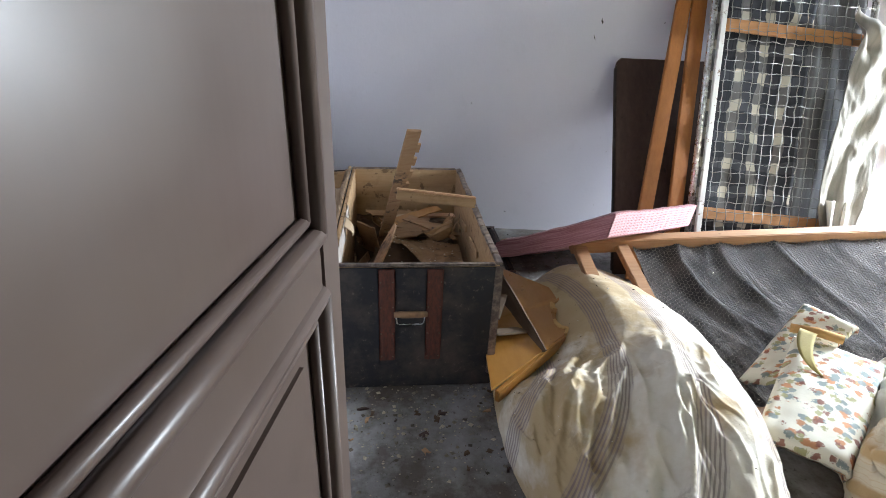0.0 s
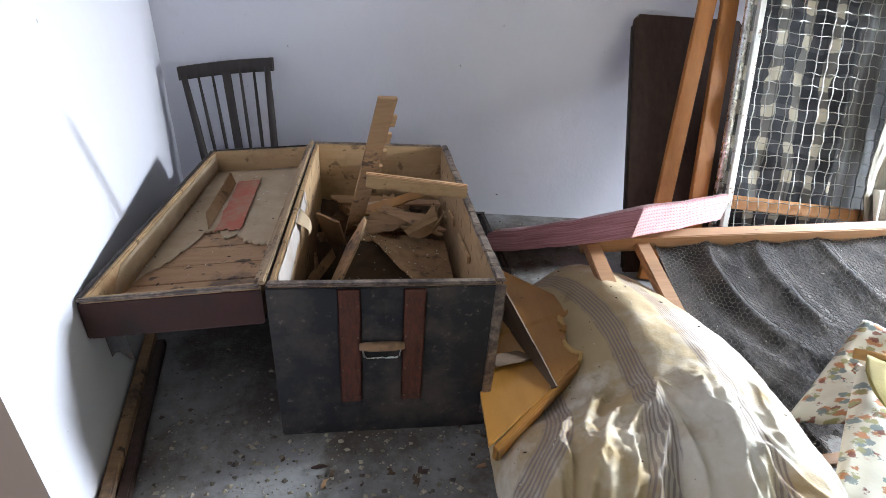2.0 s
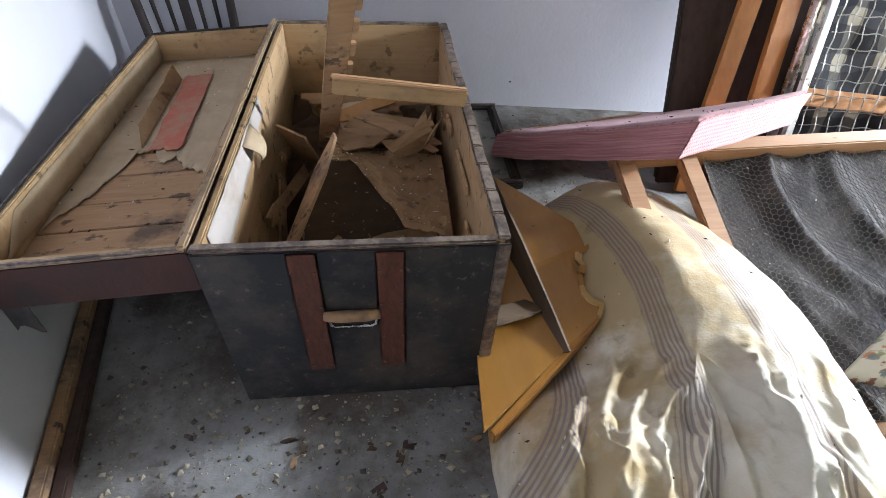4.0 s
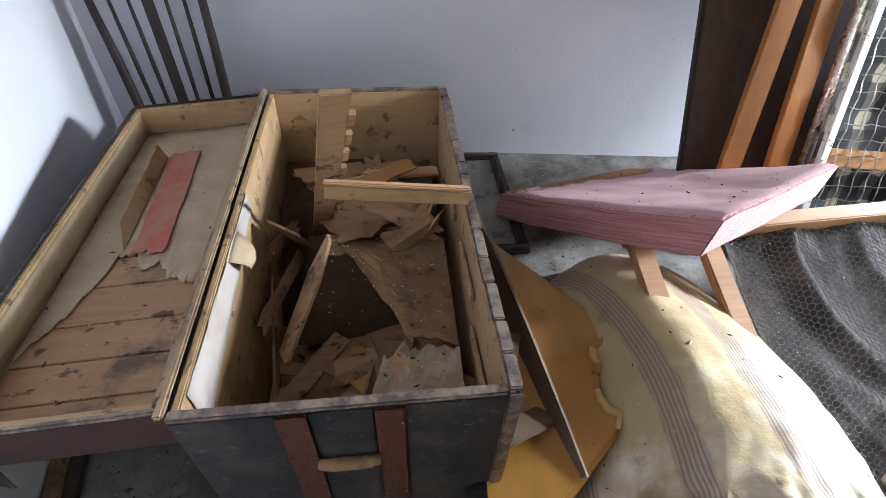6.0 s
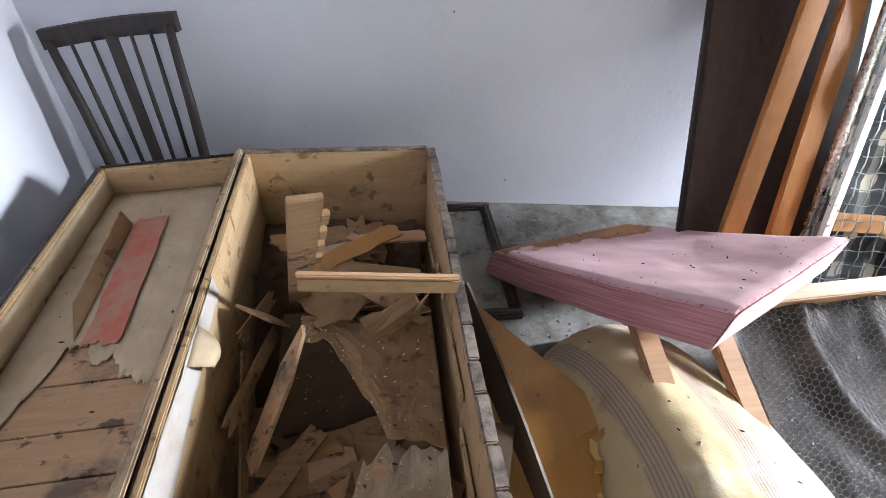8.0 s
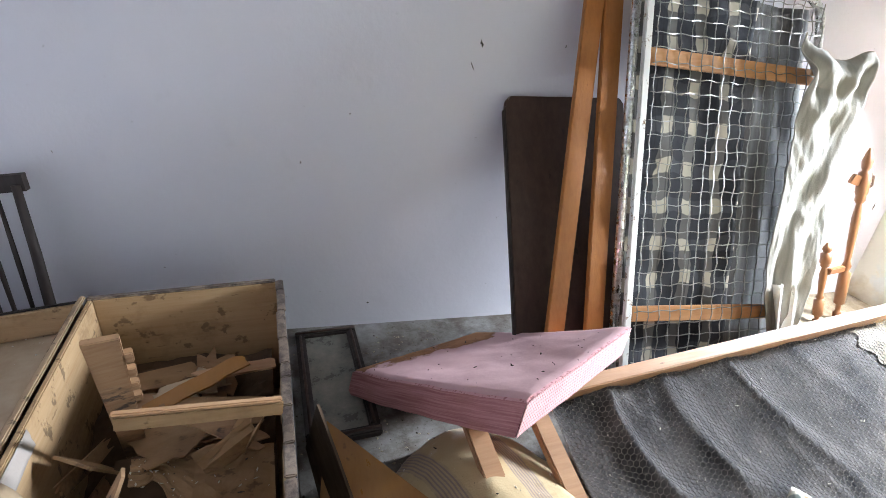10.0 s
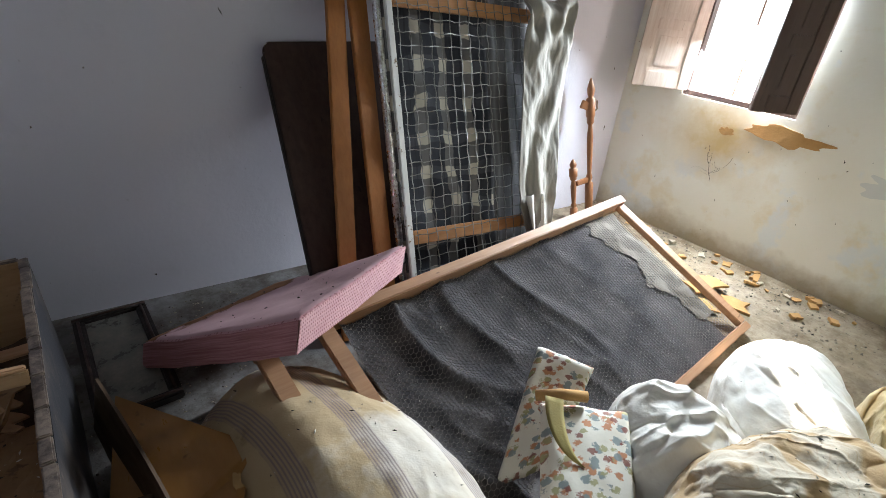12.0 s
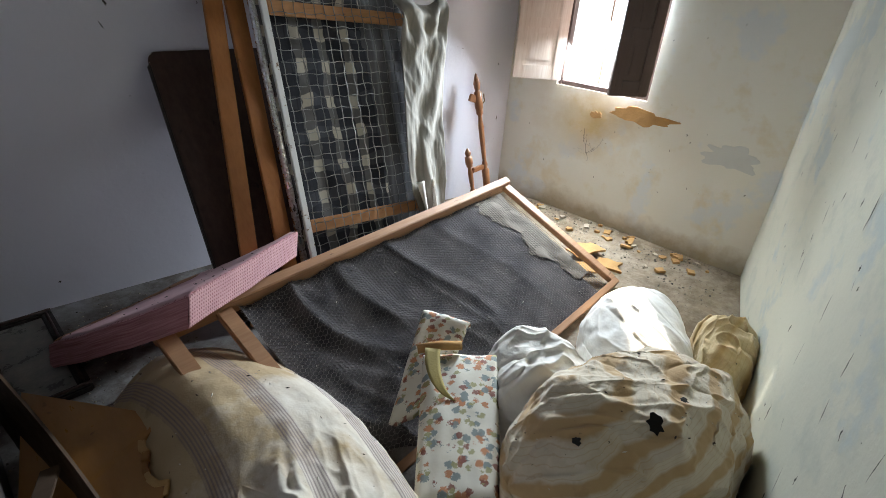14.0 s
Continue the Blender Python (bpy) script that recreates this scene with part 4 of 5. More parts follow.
# ---- broken boards lying in the trunk ----
def build_trunk_debris():
    rng = random.Random(21)
    group = "broken boards in the trunk"

    def scrap(name, w, h, th, m, at, rot, label, bend=0.0, rough=0.14):
        bm = prism(jagged(rng, w, h, 5, rough), th)
        if bend:
            for v in bm.verts:
                v.co.z += bend * (v.co.x / w * 2) ** 2
        mm = pose(*at, *rot)
        bmesh.ops.transform(bm, matrix=mm, verts=bm.verts)
        low = min(v.co.z for v in bm.verts)
        if low < 0.016:
            bmesh.ops.translate(bm, vec=(0, 0, 0.016 - low), verts=bm.verts)
        whole(name, bm, m, at, label, "board scrap", group)
    # tall notched plank leaning out
    plank = thing("notched_plank", (0.13, 0.76, 0.26), "narrow brown plank with notched edge, leaning up out of trunk", "plank")
    a, b = Vector((0.150, 0.78, 0.17)), Vector((0.300, 0.36, 0.895))
    bm = bar(a, b, 0.012, 0.056, (1, 0.2, 0), 0.002)
    part("board", bm, M_LIDPLANK, plank)
    m = basis(a, b, (1, 0.2, 0))
    for k in range(4):
        q = m @ Vector((0.11 + 0.075 * k, 0, 0.034))
        part("notch_tooth", box((0.045, 0.0125, 0.016), Matrix.Translation(q) @ m.to_3x3().to_4x4(), 0.002), M_LIDPLANK, plank)
    # large sheet sloping over the hollow
    fn = patch((0.225, 0.30, 0.36), (0.535, 0.26, 0.27), (0.535, 0.62, 0.30), (0.20, 0.60, 0.36))

    def torn(u, v):
        cut = 0.72 * (1 - min(1, max(0, (u - 0.22) / 0.36))) + 0.09 * noise.noise(Vector((u * 9, 2, 0))) + 0.03 * noise.noise(Vector((u * 30, 5, 0)))
        cut = max(0.0, cut)
        p = fn(u, cut + v * (1 - cut))
        return p + Vector((0, 0, ripple((u * 2, v * 2, 0), 2, 0.012)))
    whole("torn_fibreboard", sheet(torn, 26, 18, 0.004), M_CARD, (0.4, 0.5, 0.3), "torn sheet of brown fibreboard in the trunk", "board scrap", group)
    fn = patch((0.30, 0.10, 0.24), (0.535, 0.08, 0.24), (0.535, 0.32, 0.27), (0.36, 0.30, 0.26))
    whole("torn_fibreboard", sheet(lambda u, v: fn(u, v * (0.8 + 0.2 * noise.noise(Vector((u * 6, 4, 1))))) + Vector((0, 0, ripple((u, v, 3), 3, 0.012))), 16, 12, 0.004), M_PAPER, (0.45, 0.2, 0.25), "grey-brown torn paperboard sheet in the trunk", "board scrap", group)
    lean = prism([(-0.16, -0.034), (0.05, -0.040), (0.15, -0.016), (0.165, 0.006), (0.06, 0.036), (-0.15, 0.030)], 0.008)
    bmesh.ops.transform(lean, matrix=basis((0.105, 0.26, 0.25), (0.235, 0.47, 0.47), (-0.6, 0.2, 1)), verts=lean.verts)
    whole("broken_board", lean, M_LIDPLANK, (0.105, 0.26, 0.25), "pointed brown board leaning over the hollow", "board scrap", group)
    # dark sheet laid in to deepen the hollow's shade
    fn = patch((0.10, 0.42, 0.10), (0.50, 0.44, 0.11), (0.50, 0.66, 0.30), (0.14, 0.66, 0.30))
    whole("torn_fibreboard", sheet(lambda u, v: fn(u, v) + Vector((0, 0, ripple((u, v, 6), 2, 0.01))), 12, 10, 0.005), M_SCRAPSHADE, (0.3, 0.5, 0.1), "fibreboard sheet darkened as the shade deep in the hollow", "board scrap", group)
    scrap("broken_board", 0.24, 0.09, 0.007, M_CARD, (0.11, 0.62, 0.33), (20, 55, 80), "splintered brown board in the trunk")
    scrap("broken_board", 0.22, 0.085, 0.006, M_CARD, (0.20, 0.92, 0.34), (0, 8, 20), "flat broken board piece in the trunk")
    scrap("broken_board", 0.30, 0.06, 0.006, M_PLY, (0.33, 0.84, 0.36), (5, -6, 28), "flat broken board piece in the trunk")
    scrap("broken_board", 0.26, 0.10, 0.006, M_CARD, (0.38, 0.74, 0.34), (4, 3, -10), "flat broken board piece in the trunk")
    scrap("broken_board", 0.20, 0.16, 0.005, M_CARD, (0.30, 0.66, 0.35), (-8, 4, 35), "flat broken board piece in the trunk")
    scrap("broken_board", 0.24, 0.05, 0.008, M_PALE, (0.43, 0.92, 0.33), (0, 4, 8), "pale broken board strip in the trunk")
    scrap("broken_board", 0.26, 0.05, 0.008, M_LIDPLANK, (0.40, 0.63, 0.385), (10, 10, -28), "dark splintered strip in the trunk")
    scrap("curled_scrap", 0.16, 0.07, 0.004, M_CARD, (0.44, 0.56, 0.38), (14, -18, 30), "curled torn fibreboard scrap", 0.05)
    scrap("broken_board", 0.36, 0.055, 0.010, M_LIDPLANK, (0.13, 0.24, 0.16), (0, 0, 55), "dark plank piece on the trunk's bottom")
    scrap("broken_board", 0.30, 0.14, 0.006, M_CARD, (0.27, 0.13, 0.15), (6, -12, -38), "torn fibreboard piece near trunk end", 0.02)
    scrap("broken_board", 0.28, 0.05, 0.009, M_PALE, (0.335, 0.13, 0.20), (8, -24, 62), "splintered pale strip near trunk end")
    scrap("broken_board", 0.22, 0.17, 0.005, M_PAPER, (0.42, 0.12, 0.17), (4, 6, 20), "grey-brown paperboard piece near trunk end")
    scrap("broken_board", 0.16, 0.13, 0.006, M_CARD, (0.48, 0.15, 0.22), (10, 20, 70), "torn fibreboard piece near trunk end", 0.02)
    scrap("broken_board", 0.24, 0.10, 0.006, M_CARD, (0.15, 0.10, 0.10), (3, 5, 10), "flat torn piece near trunk end")
    scrap("broken_board", 0.34, 0.12, 0.006, M_CARD, (0.34, 0.34, 0.16), (4, -5, 12), "flat torn piece in the trunk's hollow")
    more = random.Random(77)
    for k in range(26):
        far = k < 12
        w, h = more.uniform(0.10, 0.22), more.uniform(0.03, 0.12)
        at = (more.uniform(0.15, 0.42), more.uniform(0.66, 0.97) if far else more.uniform(0.17, 0.36), (0.27 + 0.006 * k) if far else (0.09 + 0.008 * (k - 12)))
        scrap("broken_board", w, h, more.uniform(0.003, 0.008), more.choice((M_CARD, M_CARD, M_PAPER, M_PLY, M_LIDPLANK)), at, (more.uniform(-14, 14), more.uniform(-16, 16), more.uniform(0, 180)), "small torn fibreboard piece among trunk debris", more.choice((0.0, 0.0, 0.03)), 0.24)
    for x, y, z, rx, ry, rz, w in ((0.075, 0.52, 0.25, 70, 10, 80, 0.30), (0.06, 0.40, 0.22, 80, -18, 95, 0.34), (0.07, 0.66, 0.30, 75, 25, 85, 0.26)):
        scrap("lath", w, 0.04, 0.006, M_LIDPLANK, (x, y, z), (rx, ry, rz), "dark splintered lath leaning on the trunk side", 0.0, 0.2)
    # rubble filling below
    bm = bmesh.new()
    for _ in range(240):
        s = rng.uniform(0.006, 0.028)
        made = bmesh.ops.create_cube(bm, size=s)
        bmesh.ops.transform(bm, matrix=pose(rng.uniform(0.03, 0.52), rng.uniform(0.03, 1.08), 0.02 + rng.uniform(0, 0.04), rng.uniform(0, 90), rng.uniform(0, 90), rng.uniform(0, 90)) @ Matrix.Diagonal((rng.uniform(0.6, 3), 1, 0.5, 1)), verts=made["verts"])
    whole("rubble", bm, M_DUST, (0.28, 0.5, 0.02), "crumbs and rubble on the trunk's bottom", "debris", kind="stuff")
    # heap coloured dark to carry the shadow at the trunk's bottom
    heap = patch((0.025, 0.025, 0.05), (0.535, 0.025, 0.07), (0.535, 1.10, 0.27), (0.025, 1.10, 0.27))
    whole("debris_bed", sheet(lambda u, v: heap(u, v) + Vector((0, 0, ripple((u * 4, v * 8, 0), 1.2, 0.03) - 0.2 * math.exp(-((v - 0.38) / 0.2) ** 2))), 30, 50), M_SCRAPSHADE, (0.28, 0.56, 0.1), "heap of board and dust inside trunk, darkened for the hollow's shade", "debris", kind="stuff")


build_trunk_debris()


# ---- chair behind the trunk ----
def build_chair():
    ch = thing("chair", (-0.41, 1.27, 0.0), "dark-stained wooden spindle-back chair pushed under the trunk lid", "chair")
    seat_z = 0.27
    lt, rt = Vector((-0.640, 1.54, 0.715)), Vector((-0.245, 1.52, 0.775))
    lb, rb = Vector((-0.575, 1.46, seat_z)), Vector((-0.235, 1.45, seat_z))
    fl, fr = Vector((-0.57, 1.08, seat_z)), Vector((-0.22, 1.08, seat_z))
    for a, b in ((lb, lt), (rb, rt)):
        foot = Vector((a.x, a.y - 0.02, 0.0))
        part("post", rod([foot, a, a.lerp(b, 0.5) + Vector((0, 0.006, 0)), b], [0.016, 0.019, 0.017, 0.014], 10), M_DARKWOOD, ch, smooth=True)
    for q in (fl, fr):
        part("leg", rod([(q.x, q.y, 0), (q.x, q.y, seat_z - 0.01)], [0.014, 0.019], 10), M_DARKWOOD, ch, smooth=True)
    over = (rt - lt).normalized() * 0.025

    def crest(u, v):
        p = (lt - over).lerp(rt + over, u)
        bow = 0.018 * math.sin(math.pi * u)
        return p + Vector((0, bow, -0.025 + 0.06 * v + 0.004 * math.sin(math.pi * u)))
    part("crest_rail", sheet(crest, 14, 3, 0.026), M_DARKWOOD, ch, smooth=False)
    for k in range(1, 6):
        u = k / 6
        top, low = lt.lerp(rt, u) + Vector((0, 0.012 * math.sin(math.pi * u), -0.01)), lb.lerp(rb, u) + Vector((0, 0.004, 0.0))
        if k == 3:
            part("splat", bar(low, top, 0.040, 0.010, (0, 1, 0), 0.003), M_DARKWOOD, ch)
        else:
            part("spindle", rod([low, low.lerp(top, 0.45), top], [0.007, 0.009, 0.006], 8), M_DARKWOOD, ch, smooth=True)
    sq = patch(fl + Vector((-0.02, -0.02, 0.01)), fr + Vector((0.02, -0.02, 0.01)), rb + Vector((0.02, 0.02, 0.01)), lb + Vector((-0.02, 0.02, 0.01)))
    part("seat", sheet(lambda u, v: sq(u, v) + Vector((0, 0, -0.01 * math.sin(math.pi * u) * math.sin(math.pi * v))), 10, 10, 0.025), M_DARKWOOD, ch)
    for a, b in ((lb, rb), (fl, fr), (lb, fl), (rb, fr)):
        part("stretcher", rod([(a.x, a.y, 0.14), (b.x, b.y, 0.14)], 0.009), M_DARKWOOD, ch, smooth=True)


build_chair()


# ---- empty picture frame lying by the trunk ----
def build_picture_frame():
    x0, x1, y0, y1 = 0.625, 0.895, 0.83, 1.50
    fr = thing("picture_frame", (0.71, 1.16, 0.0), "dark carved picture frame with dusty glass lying on the floor", "picture frame")
    t = 0.042
    for a, b in (((x0, y1), (x1, y1)), ((x0, y0), (x1, y0)), ((x0, y0 + t), (x0, y1 - t)), ((x1, y0 + t), (x1, y1 - t))):
        n = 0.5 * t
        ax = Vector((a[0], a[1], 0.016))
        bx = Vector((b[0], b[1], 0.016))
        if a[1] == b[1]:
            s = -n if a[1] == y1 else n
            ax.y += s; bx.y += s
        else:
            s = n if a[0] == x0 else -n
            ax.x += s; bx.x += s
        part("frame_bar", bar(ax, bx, t, 0.03, (0, 0, 1), 0.006), M_DARKWOOD, fr)
        part("frame_bead", rod([ax + Vector((0, 0, 0.016)), bx + Vector((0, 0, 0.016))], 0.006, 8), M_BROWNBOARD, fr, smooth=True)
    part("glass", box((x1 - x0 - 2 * t, y1 - y0 - 2 * t, 0.004), Matrix.Translation(((x0 + x1) / 2, (y0 + y1) / 2, 0.012))), M_GLASS, fr, "dust-covered glass pane")


build_picture_frame()


# ---- pink foam cushion ----
def build_foam():
    a, b, c, d = Vector((1.145, 0.340, 0.580)), Vector((1.685, 0.620, 0.520)), Vector((1.40, 1.20, 0.120)), Vector((0.83, 1.09, 0.108))
    fn = patch(a, b, c, d)

    def top(u, v):
        sag = -0.02 * math.sin(math.pi * v) * (0.6 + 0.4 * math.sin(math.pi * u))
        edge = min(u, 1 - u, v, 1 - v)
        return fn(u, v) + Vector((0, 0, sag - 0.010 * max(0, 1 - edge / 0.03) ** 2 + ripple((u, v, 0), 3, 0.006)))
    cush = thing("foam_cushion", (1.25, 0.9, 0.1), "pink foam mattress block, stained brown, tilted over bed frame", "cushion")
    bm = sheet(top, 40, 44, 0.105, (0.68, 0.95), (-0.22, -0.12, -0.97))
    part("foam_block", bm, M_FOAM, cush, smooth=False)

    def cover(u, v):
        return top(0.006 + 0.988 * u, 0.006 + 0.988 * v) + Vector((0, 0, 0.003))
    drop, long, deep = Vector((-0.22, -0.12, -0.97)) * 0.105, b - a, d - a
    out_ab, out_ad = long.cross(drop).normalized(), drop.cross(deep).normalized()
    out_ab, out_ad = (n if n.dot(Vector((0, -1, 0))) > 0 else -n for n in (out_ab, out_ad))
    part("quilted_side", sheet(lambda u, v: top(u, 0) + drop * v + out_ab * 0.003, 40, 8, 0.0, (0.68, 0.105)), M_FOAMDOT, cush, "pale pink foam pierced with rows of holes", True)
    part("cut_side", sheet(lambda u, v: top(0, u) + drop * v + out_ad * (0.003 + 0.003 * abs(noise.noise(Vector((u * 3, v * 9, 1))))), 44, 16, 0.0, (0.8, 0.105)), M_FOAMLAYER, cush, "pink side cut in thin layers, darkened for its shade", True)
    part("top_cover", sheet(cover, 40, 44, 0.0), M_FOAMSIDE, cush, "smooth pink cover with a brown water stain", True)


build_foam()


# ---- netted bed frame lying on the floor ----
BFL, BFR, BNR = Vector((1.10, 0.56, 0.325)), Vector((3.09, 0.61, 0.385)), Vector((3.16, -0.18, 0.035))
BNL = BFL + (BNR - BFR)


def build_bed_frame():
    bed = thing("net_bed", (2.2, 0.3, 0.0), "pale pine bed frame with wire net, lying tilted and dusty", "bed frame")
    up = (BFR - BFL).cross(BNL - BFL).normalized()
    up = up if up.z > 0 else -up
    part("side_rail", bar(BFL - Vector((0.03, 0, 0)), BFR + Vector((0.03, 0, 0)), 0.045, 0.085, up), M_RAIL, bed)
    part("side_rail", bar(BNL, BNR, 0.034, 0.062, up), M_RAIL, bed)
    part("end_rail", bar(BFR, BNR - (BNR - BFR).normalized() * 0.02, 0.055, 0.034, up), M_RAIL, bed)
    part("end_rail", bar(BFL, BNL, 0.062, 0.034, up), M_RAIL, bed)
    q = BFL.lerp(BFR, 0.105)
    part("cross_rail", bar(q, q + (BNL - BFL), 0.058, 0.034, up), M_RAIL, bed)
    q0, q1 = BFL.lerp(BFR, 0.13), BFR.lerp(BFL, 0.015)
    net = patch(q0, q1, q1 + (BNR - BFR), q0 + (BNL - BFL))

    def cloth(u, v):
        p = net(u, v)
        belly = -0.035 * math.sin(math.pi * u) * math.sin(math.pi * v)
        q = Vector((u * 1.9 - v * 0.12 + 0.10 * math.sin(v * 4 + u * 3), v * 0.30, 3))
        flat = 0.35 + 0.65 * min(1.0, max(0.0, (0.72 - u) / 0.25))
        fold = flat * (0.030 * (1 - min(1, abs(noise.noise(q * 2.4)) * 2.6)) ** 3 + 0.012 * (1 - min(1, abs(noise.noise(q * 6)) * 2.4)) ** 3 + 0.006 * noise.noise(Vector((u * 9, v * 7, 1)))) - 0.018
        return p + Vector((0, 0, belly + fold - 0.006))
    part("net_cloth", sheet(lambda u, v: cloth(0.005 + 0.93 * u, 0.02 + 0.96 * v), 110, 60, 0.0, (1.9, 1.0)), M_GAUZE, bed, "crumpled dusty grey plastic net", True)
    def torn_end(u, v):
        edge = 0.83 + 0.09 * v + 0.06 * noise.noise(Vector((v * 4, 2, 0))) + 0.025 * noise.noise(Vector((v * 16, 1, 0)))
        uu = edge + (0.972 - edge) * u
        return cloth(uu, 0.035 + 0.80 * v) + up * (0.004 + 0.010 * abs(noise.noise(Vector((uu * 22, v * 7, 4)))))
    part("torn_end", sheet(torn_end, 16, 60, 0.0, (0.3, 0.9)), M_TORN, bed, "pale torn cloth along the end rail", True)
    # hexagonal wire net over it, as thin flat strands
    cell = 0.0115
    nu, nv = int(1.80 / (cell * 1.5)), int(1.02 / (cell * 0.866 * 2))
    verts, faces = [], []

    def pt(x, y):
        u, v = x / 1.80, y / 1.02
        q = cloth(min(max(u, 0), 1), min(max(v, 0), 1))
        return q + up * 0.006

    def strand(p, q):
        dd = (q - p).normalized()
        s = dd.cross(up).normalized() * 0.0007
        k = len(verts)
        verts.extend([p - s, p + s, q + s, q - s, p + up * 0.0016, q + up * 0.0016])
        faces.extend([(k, k + 4, k + 5, k + 3), (k + 4, k + 1, k + 2, k + 5)])
    for i in range(nu):
        for j in range(nv):
            x = i * cell * 1.5
            y = (j + (0.5 if i % 2 else 0)) * cell * 1.732
            if x > 1.79 or y > 1.01:
                continue
            h = [pt(x + cell * math.cos(radians(60 * k)), y + cell * math.sin(radians(60 * k))) for k in range(4)]
            for k in range(3):
                strand(h[k], h[k + 1])
    me = bpy.data.meshes.new("wire_net")
    me.from_pydata([v - ORIGIN[bed.name] for v in verts], [], faces)
    me.materials.append(M_NETWIRE)
    o = new("wire_net", me)
    ORIGIN[o.name] = ORIGIN[bed.name]
    o.parent = bed
    tagged(o, "fine hexagonal wire netting", kind="stuff")
    # nails along the far rail
    for k in range(12):
        p = BFL.lerp(BFR, 0.1 + 0.075 * k) + Vector((0, -0.018, 0.012))
        part("nail", rod([p, p + Vector((0, -0.004, 0))], 0.003, 6), M_RUST, bed)


build_bed_frame()


# ---- spring bed base leaning on the wall ----
SO = Vector((1.80, 0.73, 0.02))
SU = Vector((0.10, 0.54, 1.56))
SR = Vector((0.86, -0.07, -0.03))


def spring(u, v, out=0.0):
    """A point on the leaning base: u across, v up, out towards the room."""
    n = SR.cross(SU).normalized()
    n = n if n.y < 0 else -n
    return SO + SR * u + SU * v + n * out


def build_spring_base():
    base = thing("spring_base", (2.25, 0.75, 0.0), "metal spring bed base standing on end, leaning on wall", "bed base")
    r = 0.10
    loop = [spring(0, 0.0), spring(0, 0.9)]
    for k in range(1, 8):
        a = radians(90 * k / 8)
        loop.append(spring(r * (1 - math.cos(a)), 0.94 + 0.06 * math.sin(a)))
    loop.append(spring(r, 1.0))
    loop.append(spring(1 - r, 1.0))
    for k in range(1, 8):
        a = radians(90 * k / 8)
        loop.append(spring(1 - r + r * math.sin(a), 0.94 + 0.06 * math.cos(a)))
    loop.append(spring(1, 0.9))
    loop.append(spring(1, 0.0))
    part("tube_frame", rod(loop, 0.017, 12), M_STEEL, base, "worn chromed tube frame", True)
    part("tube_frame", rod([spring(0, 0.03), spring(1, 0.03)], 0.015, 10), M_STEEL, base, smooth=True)
    part("edge_strip", bar(spring(0.048, 0.02, 0.02), spring(0.048, 0.97, 0.02), 0.022, 0.03, SR.normalized(), 0.003), M_WHITESTRIP, base, "white painted metal edge strip")
    for v in (0.235, 0.825):
        part("slat", bar(spring(0.07, v, 0.016), spring(0.985, v - 0.015, 0.016), 0.016, 0.062, SU.normalized(), 0.003), M_PINE, base, "varnished pine slat")
    # woven wire: doubled wires with a kink at each crossing
    n = SR.cross(SU).normalized()
    n = n if n.y < 0 else -n
    cols, rows = 16, 30
    for i in range(cols):
        u = 0.09 + 0.88 * i / (cols - 1)
        pts = []
        for j in range(rows * 2 + 1):
            v = 0.04 + 0.94 * j / (rows * 2)
            wig = 0.002 * math.sin(j * math.pi / 2 + i)
            pts.append(spring(u + wig * 0.8, v, 0.030 + 0.004 * math.cos(j * math.pi / 2)))
        part("spring_wire", rod(pts, 0.0021, 4), M_DULL, base)
    for j in range(rows):
        v = 0.05 + 0.92 * j / (rows - 1)
        pts = []
        for i in range(cols * 2 + 1):
            u = 0.08 + 0.90 * i / (cols * 2)
            pts.append(spring(u, v + 0.002 * math.sin(i * math.pi / 2 + j), 0.030 - 0.004 * math.cos(i * math.pi / 2)))
        part("spring_wire", rod(pts, 0.0021, 4), M_DULL, base)
    # blanket caught between base and wall
    def blanket(u, v):
        return spring(0.04 + 0.62 * u, 0.02 + 0.96 * v, -0.03 + ripple((u * 2, v * 4, 0), 1.4, 0.022))
    whole("plaid_blanket", sheet(blanket, 30, 60, 0.006, (0.58, 1.55)), M_PLAID, spring(0.3, 0.02), "dark plaid blanket with cream checks behind bed springs", "blanket", smooth=True)

    def backing(u, v):
        return spring(0.62 + 0.36 * u, 0.02 + 0.96 * v, -0.045 + ripple((u * 2, v * 3, 4), 1.2, 0.016))
    whole("grey_blanket", sheet(backing, 20, 50, 0.006, (0.36, 1.55)), M_DARKCLOTH, spring(0.8, 0.02), "dark grey blanket hanging behind bed springs", "blanket", smooth=True)


build_spring_base()


